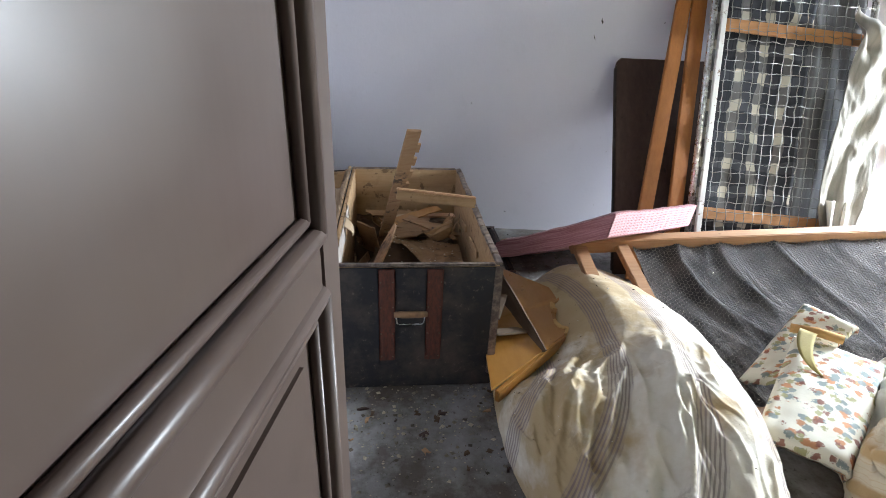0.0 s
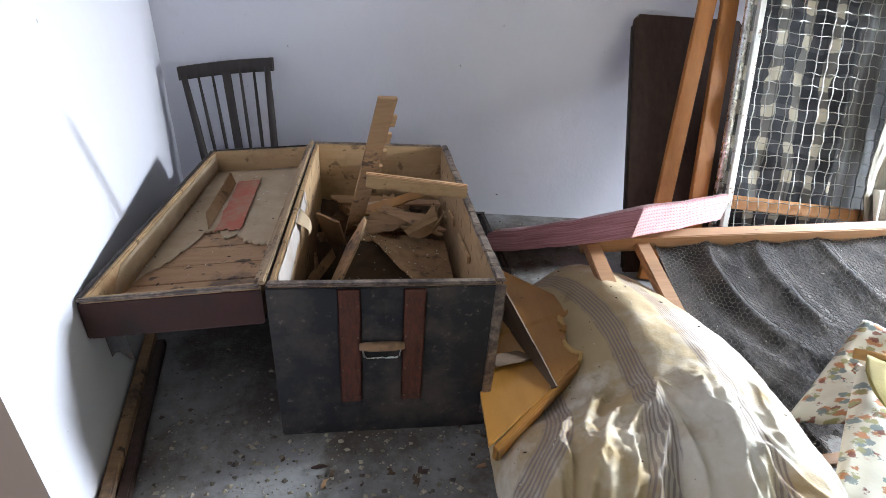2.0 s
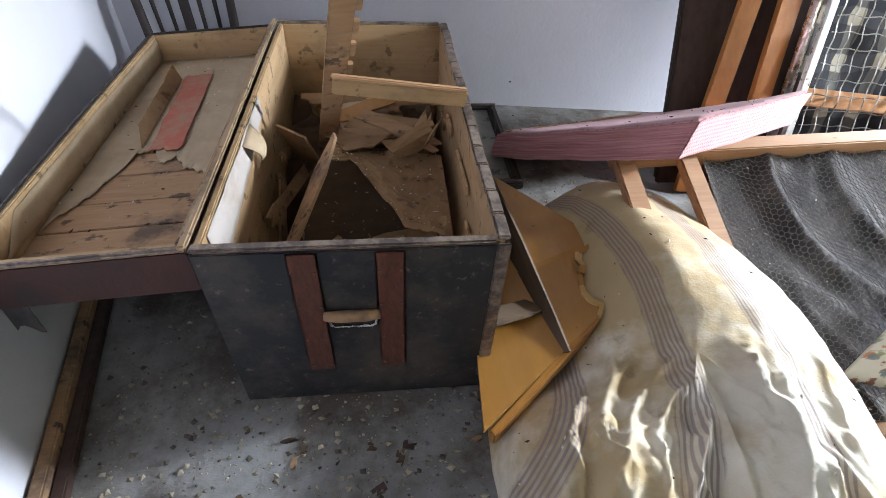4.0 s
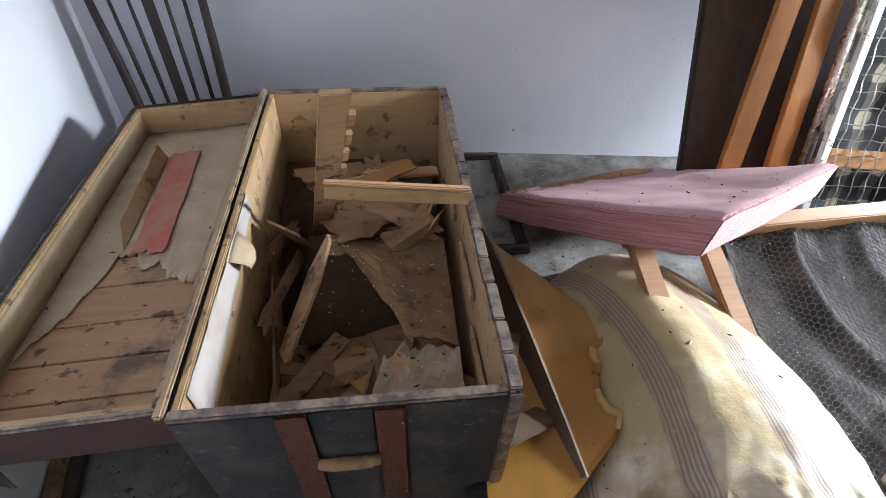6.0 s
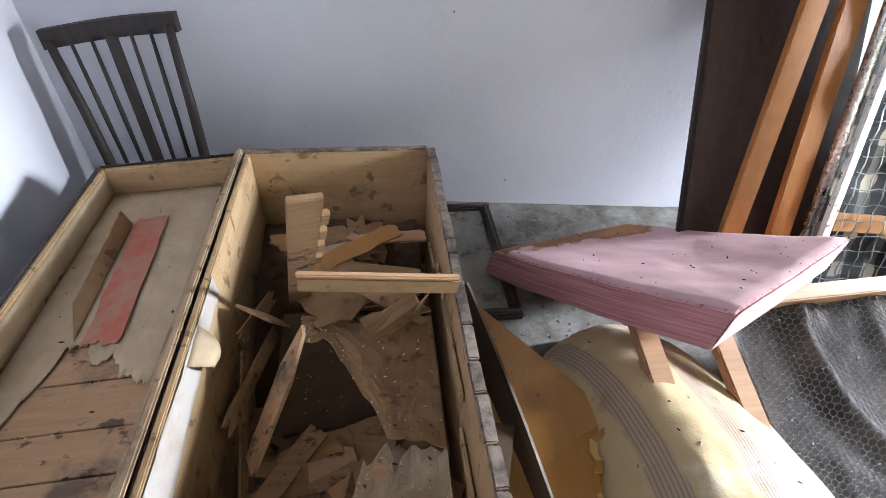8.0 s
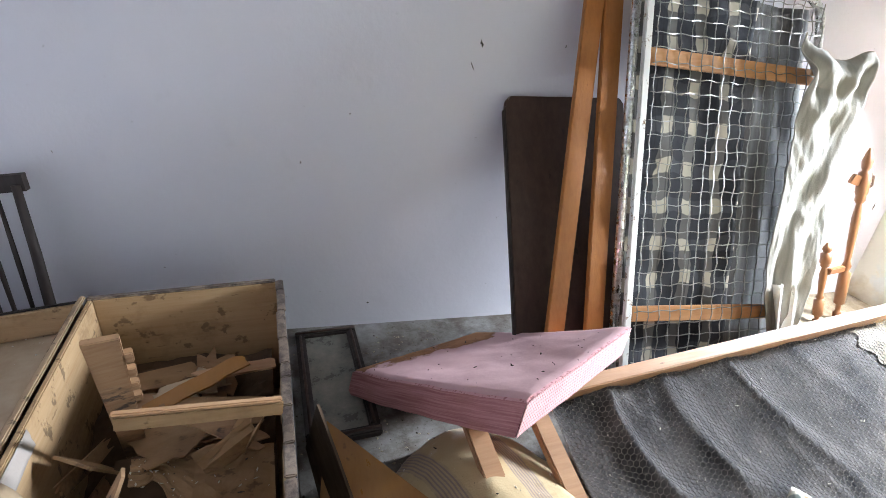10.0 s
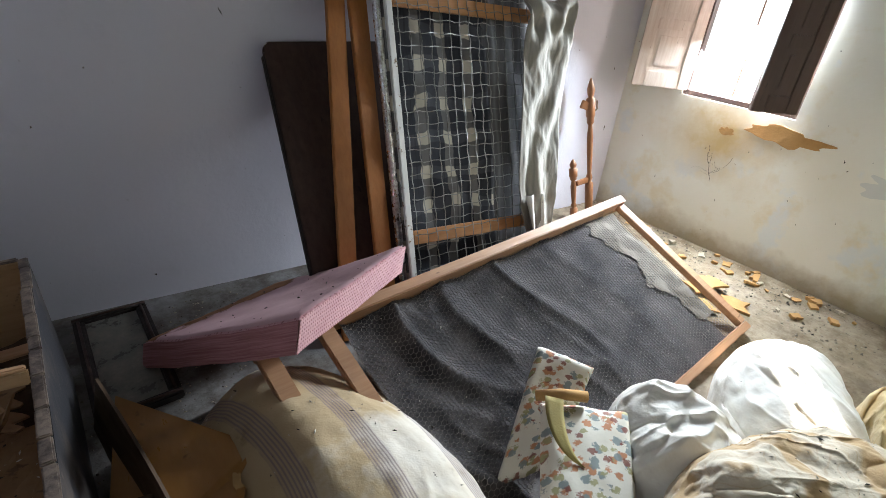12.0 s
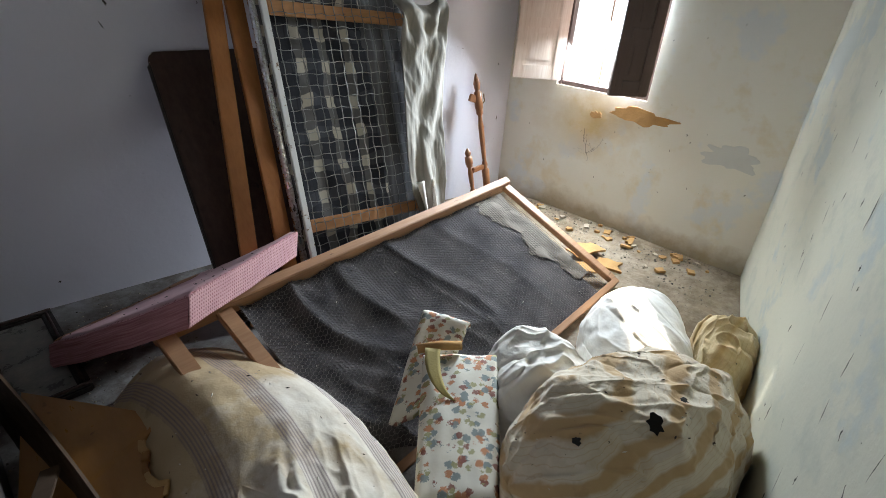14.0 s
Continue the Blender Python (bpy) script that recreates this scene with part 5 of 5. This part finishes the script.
# ---- cloth draped over the base's edge ----
def build_rag():
    def rag(u, v):
        # v runs down from the bunched top to the gathered foot; three soft tubes of cloth between
        foot = min(1.0, max(0.0, (v - 0.80) / 0.20))
        wide = (0.36 - 0.08 * v + 0.06 * math.exp(-(v / 0.12) ** 2)) * (1 - 0.45 * foot)
        cx = 1.02 - 0.13 * v + 0.015 * math.sin(v * 7)
        up = 0.90 - 0.765 * v - 0.05 * math.sin(u * 2.6) * (1 - v) + 0.02 * noise.noise(Vector((u * 3, v * 2, 7)))
        tube = 0.009 * (1 + math.sin(2 * math.pi * (1.5 * u + 0.4 * v + 0.7 * noise.noise(Vector((u * 1.6, v * 2.2, 1))))))
        bunch = 0.075 * math.exp(-((v - 0.10) / 0.10) ** 2) * (0.6 + 0.8 * noise.noise(Vector((u * 4, v * 12, 2))))
        cross = 0.014 * crease((u * 0.3, v * 0.9, 4), 9, (0.8, 0.5, 0), 2.0, 0.7) * (1 - v)
        return spring(cx + (u - 0.5) * wide, up, 0.045 + tube + bunch + cross + ripple((u * 3, v * 5, 1), 1, 0.012))
    whole("draped_cloth", sheet(rag, 70, 110, 0.004, (0.4, 1.2)), M_RAG, spring(0.85, 0.12, 0.05), "dusty grey cloth hanging over the bed base edge", "cloth", smooth=True)

    def tail(u, v):
        return spring(0.80 + 0.13 * u * (1 - 0.5 * v) + 0.05 * v, 0.30 - 0.19 * v, 0.065 + 0.02 * math.sin(u * 7 + v * 2))
    whole("cloth_tail", sheet(tail, 16, 20, 0.004, (0.2, 0.3)), M_PILLOW, spring(0.85, 0.12, 0.07), "whitish cloth end hanging onto the bed rail", "cloth", smooth=True)


build_rag()


# ---- planks and dark board leaning on the wall ----
def build_leaning_boards():
    for (bx, by), top, wd in (((1.545, 0.79), (1.825, 1.43, 1.70), 0.078), ((1.735, 0.77), (1.885, 1.42, 1.70), 0.080)):
        p = thing("leaning_plank", (bx, by, 0.0), "orange varnished pine plank leaning upright against the wall", "plank", "planks leaning on the wall")
        a, b = Vector((bx, by, 0.004)), Vector(top)
        part("board", bar(a, b, wd, 0.024, (0, -1, 0.5), 0.003), M_PINE_UP, p)
        k = a.lerp(b, 0.88)
        for s in (-0.02, 0.02):
            q = k + Vector((s, -0.012, 0.01))
            part("screw", rod([q, q + Vector((0, -0.004, 0.001))], 0.004, 6), M_RUST, p)
    fn = patch((1.45, 0.86, 0.004), (2.02, 0.84, 0.004), (2.02, 1.41, 1.11), (1.55, 1.46, 1.11))

    bd = thing("headboard", (1.55, 0.8, 0.0), "dark brown wooden bed headboard leaning behind planks", "headboard")
    outline = [(-0.28, 0), (0.28, 0), (0.28, 1.22), (0.262, 1.245), (-0.255, 1.245), (-0.275, 1.225), (-0.28, 1.20)]
    bm = prism(outline, 0.024)
    a, b, c = fn(0, 0), fn(1, 0), fn(0.5, 1)
    m0 = (a + b) / 2
    x = (b - a).normalized()
    yv = (c - m0).normalized()
    z = x.cross(yv)
    mm = Matrix((x, yv, z)).transposed().to_4x4()
    mm.translation = m0
    bmesh.ops.bevel(bm, geom=bm.edges[:], offset=0.004, segments=2, affect="EDGES")
    bmesh.ops.transform(bm, matrix=mm, verts=bm.verts)
    part("panel", bm, M_BROWNBOARD, bd)
    part("edge_strip", bar(mm @ Vector((-0.283, 0.02, 0.012)), mm @ Vector((-0.283, 1.19, 0.012)), 0.010, 0.026, z), M_DARKWOOD, bd)


build_leaning_boards()


# ---- turned bedposts in the corner ----
def turned(a, b, r):
    a, b = Vector(a), Vector(b)
    prof = [(0, 1), (0.05, 1), (0.06, 0.6), (0.10, 0.6), (0.11, 1.25), (0.30, 1.25), (0.31, 0.7), (0.34, 1.05), (0.37, 0.65), (0.5, 0.85), (0.62, 0.95), (0.70, 0.6), (0.72, 1.1), (0.75, 1.1), (0.76, 1.35), (0.87, 1.35), (0.88, 0.7), (0.90, 1.0), (0.93, 1.15), (0.96, 0.8), (0.985, 0.45), (1, 0.15)]
    return rod([a.lerp(b, t) for t, _ in prof], [r * k for _, k in prof], 14)


def build_bedposts():
    foot = thing("bed_footboard", (3.45, 1.08, 0.0), "turned varnished wooden bed end leaning in the corner", "bed end")
    part("post", turned((3.50, 1.00, 0.0), (3.415, 1.17, 0.93), 0.021), M_SPINDLE, foot, smooth=True)
    part("post", turned((3.345, 1.00, 0.0), (3.31, 1.10, 0.45), 0.020), M_SPINDLE, foot, smooth=True)
    part("rail", bar((3.33, 1.05, 0.30), (3.47, 1.06, 0.30), 0.022, 0.035), M_SPINDLE, foot)
    part("rail", bar((3.43, 1.14, 0.76), (3.36, 1.16, 0.78), 0.022, 0.05), M_SPINDLE, foot)
    part("bracket", rod([(3.45, 1.13, 0.72), (3.475, 1.12, 0.75), (3.47, 1.13, 0.80)], 0.005), M_RUST, foot, "small iron bed hook")


build_bedposts()


# ---- the bulging striped mattress ----
def dome(cx, cy, ax, ay, high, power, wrinkle, seed, rot=0.0, base=0.0):
    """A soft mound: u goes round, v from the floor to the top."""
    cr, sr = math.cos(radians(rot)), math.sin(radians(rot))

    def fn(u, v):
        a = 2 * math.pi * u
        r = math.cos(v * math.pi / 2) ** power
        z = math.sin(v * math.pi / 2) ** 0.9
        x, y = ax * r * math.cos(a), ay * r * math.sin(a)
        p = Vector((cx + x * cr - y * sr, cy + x * sr + y * cr, base + high * z))
        k = ripple(p, 3.2, wrinkle, seed) + ripple(p, 11, wrinkle * 0.35, seed + 3)
        out = Vector((x * cr - y * sr, x * sr + y * cr, 0.6 * high * z)).normalized() if r > 1e-3 else Vector((0, 0, 1))
        p = p + out * k
        p.z = max(p.z, 0.0)
        return p
    return fn


def build_mattress():
    cx, cy, ax, ay, rot = 1.03, -0.13, 0.440, 0.86, -6
    f = dome(cx, cy, ax, ay, 0.285, 0.52, 0.014, 1, rot)

    def fn(u, v):
        p = f(u, v)
        # pressed down under the plywood beside the trunk
        side = min(1.0, max(0.0, (p.x - 0.70) / 0.42))
        side = 0.2 + 0.8 * side * side * (3 - 2 * side)
        blend = min(1.0, max(0.0, (p.y + 0.42) / 0.45))
        blend = blend * blend * (3 - 2 * blend)
        p.z *= 1 - blend * (1 - side)
        # crumpled folds gather at the near end and fade over the crown
        near = min(1.0, max(0.0, (-0.02 - p.y + 0.2 * noise.noise(p * 2.5)) / 0.22))
        near *= min(1.0, max(0.15, (1.38 - p.x) / 0.3))
        lift = 0.046 * crease(p, 7, (0.35, 1, 0), 2.4, 0.86) + 0.030 * crease(p + Vector((3, 1, 2)), 13, (0.5, 1, 0.2), 2.4, 0.88) + 0.014 * crease(p, 24, (0.2, 1, 0.4), 2.2, 0.88)
        dent = 0.010 * noise.noise(p * 6) + 0.004 * noise.noise(p * 17)
        p.z += (near * lift + dent) * min(1, p.z * 8)
        return p
    bm = sheet(fn, 300, 130)
    bmesh.ops.remove_doubles(bm, verts=bm.verts, dist=0.0003)
    uvl = bm.loops.layers.uv.verify()
    for face in bm.faces:
        for lp in face.loops:
            x, y = lp.vert.co.x - 0.45, (lp.vert.co.y - 0.15) / 1.6
            lp[uvl].uv = (math.hypot(x, y) - 0.0625, math.atan2(y, x) * 0.6)
    whole("mattress", bm, M_MATTRESS, (cx, cy, 0.0), "bulging stained striped mattress, crumpled at its near end", "mattress", smooth=True)


build_mattress()


# ---- plywood beside the trunk ----
def build_plywood():
    ply = thing("plywood_panel", (0.75, 0.3, 0.0), "broken orange plywood panel lying beside the trunk", "plywood")
    rng = random.Random(3)
    pts = []
    for k in range(13):
        t = k / 12
        q = Vector((0.985, 0.36)).lerp(Vector((0.90, 0.06)), t)
        pts.append((q.x + (-0.055 * math.sin(t * math.pi) if 0.15 < t < 0.9 else 0.0) + rng.uniform(-0.012, 0.012), q.y + rng.uniform(-0.006, 0.006)))
    outline = [(0.70, 0.86), *pts, (0.55, -0.22), (0.585, 0.2)]
    bm = prism(outline, 0.012)
    for v in bm.verts:
        v.co.z += 0.085 + 0.05 * (0.9 - v.co.y) + 0.22 * max(0, v.co.x - 0.72)
    part("panel", bm, M_PLY, ply)
    def edge(p):
        return Vector((p[0], p[1], 0.091 + 0.05 * (0.9 - p[1]) + 0.22 * max(0, p[0] - 0.72)))
    for k in range(len(pts) - 1):
        a, b = edge(pts[k]), edge(pts[k + 1])
        over = (b - a).normalized() * 0.003
        part("splinter", bar(a - over, b + over, rng.uniform(0.010, 0.022), 0.026 if k < 6 else 0.016, (0, 0, 1), 0.002), M_FOAMCORE if k % 12 in (3, 4, 8, 9, 10, 11) else M_PLY, ply, "splintered plywood edge")
    part("under_batten", bar((0.57, -0.22, 0.115), (0.89, 0.05, 0.15), 0.02, 0.05), M_PLY, ply)
    # thin board standing on edge against the trunk
    fn2 = patch((0.70, 0.0, 0.06), (0.63, 0.80, 0.05), (0.675, 0.80, 0.24), (0.790, -0.05, 0.175))
    bm = sheet(lambda u, v: fn2(u, v) + Vector((0.01 * math.sin(math.pi * u), 0, ripple((u * 5, v, 0), 1, 0.002))), 30, 8, 0.009)
    whole("thin_board", bm, M_THIN, (0.66, 0.4, 0.0), "thin dark board standing on edge beside trunk", "board")
    for k, (a, b, c, wd) in enumerate((((0.60, 0.05, 0.19), (0.84, 0.16, 0.13), M_SCRAPSHADE, 0.07), ((0.60, -0.06, 0.10), (0.66, 0.0, 0.10), M_SCRAPSHADE, 0.02), ((0.61, 0.1, 0.22), (0.70, 0.35, 0.18), M_SCRAPSHADE, 0.05))):
        bm = bar(a, b, wd, 0.008, (0, 0.3, 1), 0.002)
        whole("board_offcut", bm, c, a, "broken board offcut wedged beside the trunk", "board scrap", "offcuts beside the trunk")


build_plywood()


# ---- printed pads ----
def build_pads():
    def pad(name, quad, thick, at, label, bow=0.02, seed=0):
        fn = patch(*quad)

        def top(u, v):
            e = min(u, 1 - u, v, 1 - v)
            return fn(u, v) + Vector((0, 0, bow * math.sin(math.pi * u) * math.sin(math.pi * v) - 0.02 * max(0, 1 - e / 0.08) ** 2 + ripple((u, v, seed), 2.2, 0.012)))
        a, b, c, d = (Vector(q) for q in quad)
        return whole(name, sheet(top, 22, 30, thick, ((b - a).length, (d - a).length)), M_FLORAL, at, label, "pad", "printed baby pads", smooth=True)
    # upright back part leaning on the net, and the front flap lying towards the walker
    pad("printed_pad", ((1.56, -0.09, 0.035), (1.73, -0.17, 0.10), (2.03, -0.06, 0.27), (1.95, 0.13, 0.275)), 0.035, (1.8, 0.0, 0.05), "white pad printed with orange and grey figures, propped up", 0.01, 1)
    front = pad("printed_pad", ((1.37, -0.43, 0.13), (1.56, -0.60, 0.13), (2.00, -0.235, 0.235), (1.79, -0.035, 0.22)), 0.04, (1.7, -0.3, 0.1), "folded white pad printed with orange figures", 0.015, 2)
    # the cover's cut-away corner shows an olive lining, with a brown foam edge above
    def crescent(u, v):
        a = math.pi * 0.5 * u
        outer = Vector((1.785, -0.05, 0)) + Vector((-0.16 * math.sin(a), -0.13 * math.sin(a), 0)) + Vector((0.09, -0.10, 0)) * (1 - math.cos(a))
        wide = 0.055 * math.cos(a * 0.98) + 0.004
        q = outer + Vector((0.62, -0.75, 0)) * wide * v
        q.z = 0.255 - 0.055 * u
        return q
    part("lining", sheet(crescent, 16, 4, 0.004), M_OLIVE, front, "olive yellow lining at the cut-away corner", True)
    part("foam_edge", rod([(1.775, -0.02, 0.235), (1.84, -0.075, 0.25), (1.90, -0.13, 0.25)], 0.018, 10), M_TERRA, front, "brown crumbling foam edge", True)


build_pads()


# ---- duvet, pillow and cushions heaped against the wall ----
def build_bedding():
    def lump(name, args, m, at, label, cat, rot, folds, res=(220, 100)):
        f = dome(*args)

        def fn(u, v):
            p = f(u, v)
            way = (folds[0], folds[1], folds[3])
            bend = p + 0.035 * Vector((noise.noise(p * 3), noise.noise(p * 3 + Vector((9, 0, 0))), 0))
            s = 0.8 * crease(bend, 4.0, way, 1.2, 0.9) + 0.35 * crease(bend + Vector((4, 2, 1)), 8, way, 2.2, 0.93)
            s += 0.30 * crease(bend + Vector((2, 5, 1)), 12, way, 5, 0.95) - 0.40 * crease(bend + Vector((1, 7, 3)), 6, way, 7, 0.93)
            return p + Vector((-0.35, -0.1, 0.9)) * (folds[2] * s * min(1, p.z * 9))
        bm = sheet(fn, *res)
        bmesh.ops.remove_doubles(bm, verts=bm.verts, dist=0.0005)
        uvl = bm.loops.layers.uv.verify()
        for f2 in bm.faces:
            for lp in f2.loops:
                q = lp.vert.co
                lp[uvl].uv = (q.y, 0.85 * q.z + 0.48 * q.y - 0.15 * q.x)
        return whole(name, bm, m, at, label, cat, "heaped bedding", smooth=True)
    lump("duvet", (2.03, -0.76, 0.47, 0.31, 0.40, 0.62, 0.03, 5, -14), M_DUVET, (2.03, -0.76, 0.0), "bundled ochre-striped duvet with dark holes", "duvet", 60, (0.5, -0.6, 0.034, 0.35), (360, 150))
    holes = bpy.data.objects["duvet"]
    soot = Mat("burnt_hole", 1.0).color((0.012, 0.009, 0.007)).m
    for x, y, r in ((1.88, -0.84, 0.030), (2.04, -0.86, 0.017), (1.72, -0.70, 0.017), (2.2, -0.66, 0.009)):
        near = min(holes.data.vertices, key=lambda w: (w.co.x + holes.location.x - x) ** 2 + (w.co.y + holes.location.y - y) ** 2 - w.co.z * 0.02)
        q, up = near.co + holes.location, near.normal
        e1 = up.orthogonal().normalized()
        e2 = up.cross(e1)
        rng = random.Random(int(x * 100))
        bm = bmesh.new()
        ring = []
        for k in range(14):
            g = r * rng.uniform(0.6, 1.15)
            ring.append(bm.verts.new(q + up * 0.004 + e1 * (g * math.cos(k * math.pi / 7)) + e2 * (0.75 * g * math.sin(k * math.pi / 7))))
        mid = bm.verts.new(q + up * 0.006)
        for k in range(14):
            bm.faces.new((ring[k], ring[(k + 1) % 14], mid))
        part("burn_hole", bm, soot, holes, "dark ragged hole")
    lump("pillow", (2.62, -0.53, 0.42, 0.24, 0.25, 0.6, 0.02, 7, 25), M_PILLOW, (2.62, -0.53, 0.0), "plump white pillow lit by the sun", "pillow", 0, (0.4, 1, 0.03, 0.2))
    lump("pillow", (2.08, -0.37, 0.28, 0.22, 0.26, 0.6, 0.02, 9, 40), M_PILLOW, (2.08, -0.37, 0.0), "gathered white pillowcase with creases", "pillow", 0, (0.6, -0.3, 0.045, 0.5))
    lump("cushion", (2.80, -0.84, 0.24, 0.13, 0.26, 0.6, 0.03, 11, 15), M_OCHRE, (2.80, -0.84, 0.0), "ochre creased cushion against the wall", "cushion", 20, (0.3, 0.4, 0.05, 1))
    lump("duvet_end", (1.70, -1.02, 0.24, 0.14, 0.27, 0.6, 0.02, 13, 14), M_OCHRE, (1.70, -1.02, 0.0), "stained ochre end of rolled bedding", "bedding", 10, (1, 0.2, 0.035, 0.2))


build_bedding()


# ---- debris on the floor ----
def build_floor_debris():
    rng = random.Random(11)
    for k in range(9):
        w, h = rng.uniform(0.08, 0.2), rng.uniform(0.06, 0.15)
        bm = prism(jagged(rng, w, h, 3, 0.2), rng.uniform(0.008, 0.016))
        at = (3.27 + rng.uniform(-0.16, 0.16), 0.10 + rng.uniform(-0.18, 0.24), 0.006 + 0.012 * (k % 3))
        bmesh.ops.transform(bm, matrix=pose(*at, rng.uniform(-7, 7), rng.uniform(-7, 7), rng.uniform(0, 360)), verts=bm.verts)
        low = min(v.co.z for v in bm.verts)
        bmesh.ops.translate(bm, vec=(0, 0, 0.004 - min(low, 0.004)), verts=bm.verts)
        whole("plaster_piece", bm, M_TERRA, at, "flat ochre piece of fallen plaster on the floor", "plaster", "fallen plaster pieces")
    for k in range(34):
        w = rng.uniform(0.02, 0.06)
        bm = prism(jagged(rng, w, w * rng.uniform(0.4, 0.9), 3, 0.35), rng.uniform(0.006, 0.02))
        at = (3.84 - abs(rng.gauss(0.03, 0.16)), rng.uniform(-0.5, 0.9), 0.004)
        bmesh.ops.transform(bm, matrix=pose(*at, rng.uniform(-12, 12), rng.uniform(-12, 12), rng.uniform(0, 360)), verts=bm.verts)
        low = min(v.co.z for v in bm.verts)
        bmesh.ops.translate(bm, vec=(0, 0, 0.003 - low), verts=bm.verts)
        whole("plaster_piece", bm, rng.choice((M_TERRA, M_WINDOW_WALL, M_TERRA, M_TERRA)), at, "small lump of fallen plaster at the wall foot", "plaster", "fallen plaster pieces")
    verts, faces = [], []

    def crumb(x, y, s):
        k = len(verts)
        a = rng.uniform(0, 6.28)
        for i in range(4):
            verts.append((x + s * math.cos(a + i * 1.57) * rng.uniform(0.6, 1.4), y + s * math.sin(a + i * 1.57) * rng.uniform(0.5, 1.2), 0.001))
        verts.append((x, y, 0.002 + s * rng.uniform(0.3, 0.9)))
        faces.extend([(k, k + 1, k + 4), (k + 1, k + 2, k + 4), (k + 2, k + 3, k + 4), (k + 3, k, k + 4)])
    for _ in range(1500):
        crumb(rng.uniform(-0.5, 0.62), rng.gauss(-0.15, 0.22), rng.choice((0.0015, 0.002, 0.003, 0.003, 0.005, 0.009)))
    for _ in range(1400):
        crumb(3.86 - abs(rng.gauss(0, 0.35)), rng.uniform(-0.6, 1.0), rng.choice((0.002, 0.003, 0.005, 0.010)))
    for _ in range(500):
        crumb(rng.uniform(0.6, 1.3), rng.uniform(0.6, 1.45), rng.choice((0.002, 0.003, 0.006)))
    me = bpy.data.meshes.new("floor_crumbs")
    me.from_pydata(verts, [], faces)
    me.materials.append(M_DUST)
    tagged(new("floor_crumbs", me), "crumbs of plaster, wood and dirt on the floor", "debris", kind="stuff")
    for k in range(22):
        w = rng.uniform(0.008, 0.03)
        bm = prism(jagged(rng, w, w * rng.uniform(0.3, 0.8), 3, 0.5), rng.uniform(0.003, 0.008))
        at = (rng.uniform(0.0, 0.6), rng.gauss(-0.2, 0.13), 0.001)
        bmesh.ops.transform(bm, matrix=pose(*at, 0, 0, rng.uniform(0, 360)), verts=bm.verts)
        whole("floor_chip", bm, rng.choice((M_SCRAPSHADE, M_BROWNBOARD, M_SCRAPSHADE, M_LIDPLANK)), at, "small dark chip of wood or cloth on floor", "debris", "chips by the trunk")
    q = patch((-0.27, -0.62, 0.004), (-0.09, -0.60, 0.004), (-0.08, -0.50, 0.012), (-0.26, -0.49, 0.004))
    whole("paper_scrap", sheet(lambda u, v: q(u, v) + Vector((0, 0, abs(ripple((u * 2, v * 2, 0), 1.5, 0.02)))), 12, 8, 0.001), M_PILLOW, (-0.18, -0.55, 0.0), "crumpled white paper scrap on the floor", "paper")
    pl = bar((-0.512, 0.42, 0.03), (-0.322, -0.52, 0.03), 0.03, 0.05, (0, 0, 1), 0.004)
    whole("floor_plank", pl, M_LIDPLANK, (-0.53, -0.1, 0.0), "old brown moulding lying along the wall's foot", "plank")
    pl = bar((-0.476, 0.40, 0.018), (-0.286, -0.54, 0.018), 0.03, 0.03, (0, 0, 1), 0.004)
    whole("floor_plank", pl, M_BROWNBOARD, (-0.49, -0.1, 0.0), "dark moulding strip lying along the wall's foot", "plank")


build_floor_debris()


# ---- plaster flakes and dust fallen on everything ----
def build_flakes():
    rng = random.Random(31)
    bpy.context.view_layer.update()
    pale = Mat("pale_flakes", 0.95).color((0.62, 0.58, 0.50)).m
    dark = Mat("dark_flakes", 0.95).color((0.06, 0.045, 0.035)).m

    def sprinkle(name, obs, count, sizes, material, label):
        verts, faces = [], []
        pool = [o for o in bpy.data.objects if o.type == "MESH" and o.name.split(".")[0] in obs]
        for _ in range(count):
            o = rng.choice(pool)
            poly = rng.choice(o.data.polygons)
            m = o.matrix_world
            if (m.to_3x3() @ poly.normal).z < 0.35:
                continue
            vs = [m @ o.data.vertices[i].co for i in poly.vertices]
            wts = [rng.random() + 0.05 for _ in vs]
            p = sum((v * w for v, w in zip(vs, wts)), Vector()) / sum(wts)
            r, a, k = rng.choice(sizes), rng.uniform(0, 6.28), len(verts)
            long = rng.uniform(0.5, 2.2)
            for j in range(4):
                b = j * 1.571
                x, y = r * long * math.cos(b), r * 0.6 * math.sin(b)
                verts.append((p.x + x * math.cos(a) - y * math.sin(a), p.y + x * math.sin(a) + y * math.cos(a), p.z + 0.0015))
            verts.append((p.x, p.y, p.z + 0.002 + r * 0.5))
            faces.extend([(k, k + 1, k + 4), (k + 1, k + 2, k + 4), (k + 2, k + 3, k + 4), (k + 3, k, k + 4)])
        me = bpy.data.meshes.new(name)
        me.from_pydata(verts, [], faces)
        me.materials.append(material)
        tagged(new(name, me), label, "debris", kind="stuff")
    sprinkle("pale_flakes", ("mattress", "duvet", "net_cloth", "lid_lining", "torn_fibreboard"), 1100, (0.0012, 0.002, 0.003, 0.0045), pale, "pale plaster flakes fallen on the bedding and trunk")
    sprinkle("ply_flakes", ("panel", "thin_board", "plank"), 260, (0.0012, 0.002, 0.0035), pale, "pale crumbs fallen on plywood and lid planks")
    sprinkle("dark_flakes", ("mattress", "duvet", "net_cloth", "lid_lining", "plank", "foam_block", "top_cover", "torn_fibreboard"), 900, (0.001, 0.002, 0.003, 0.005), dark, "dark specks of dirt on bedding and trunk lid")


build_flakes()
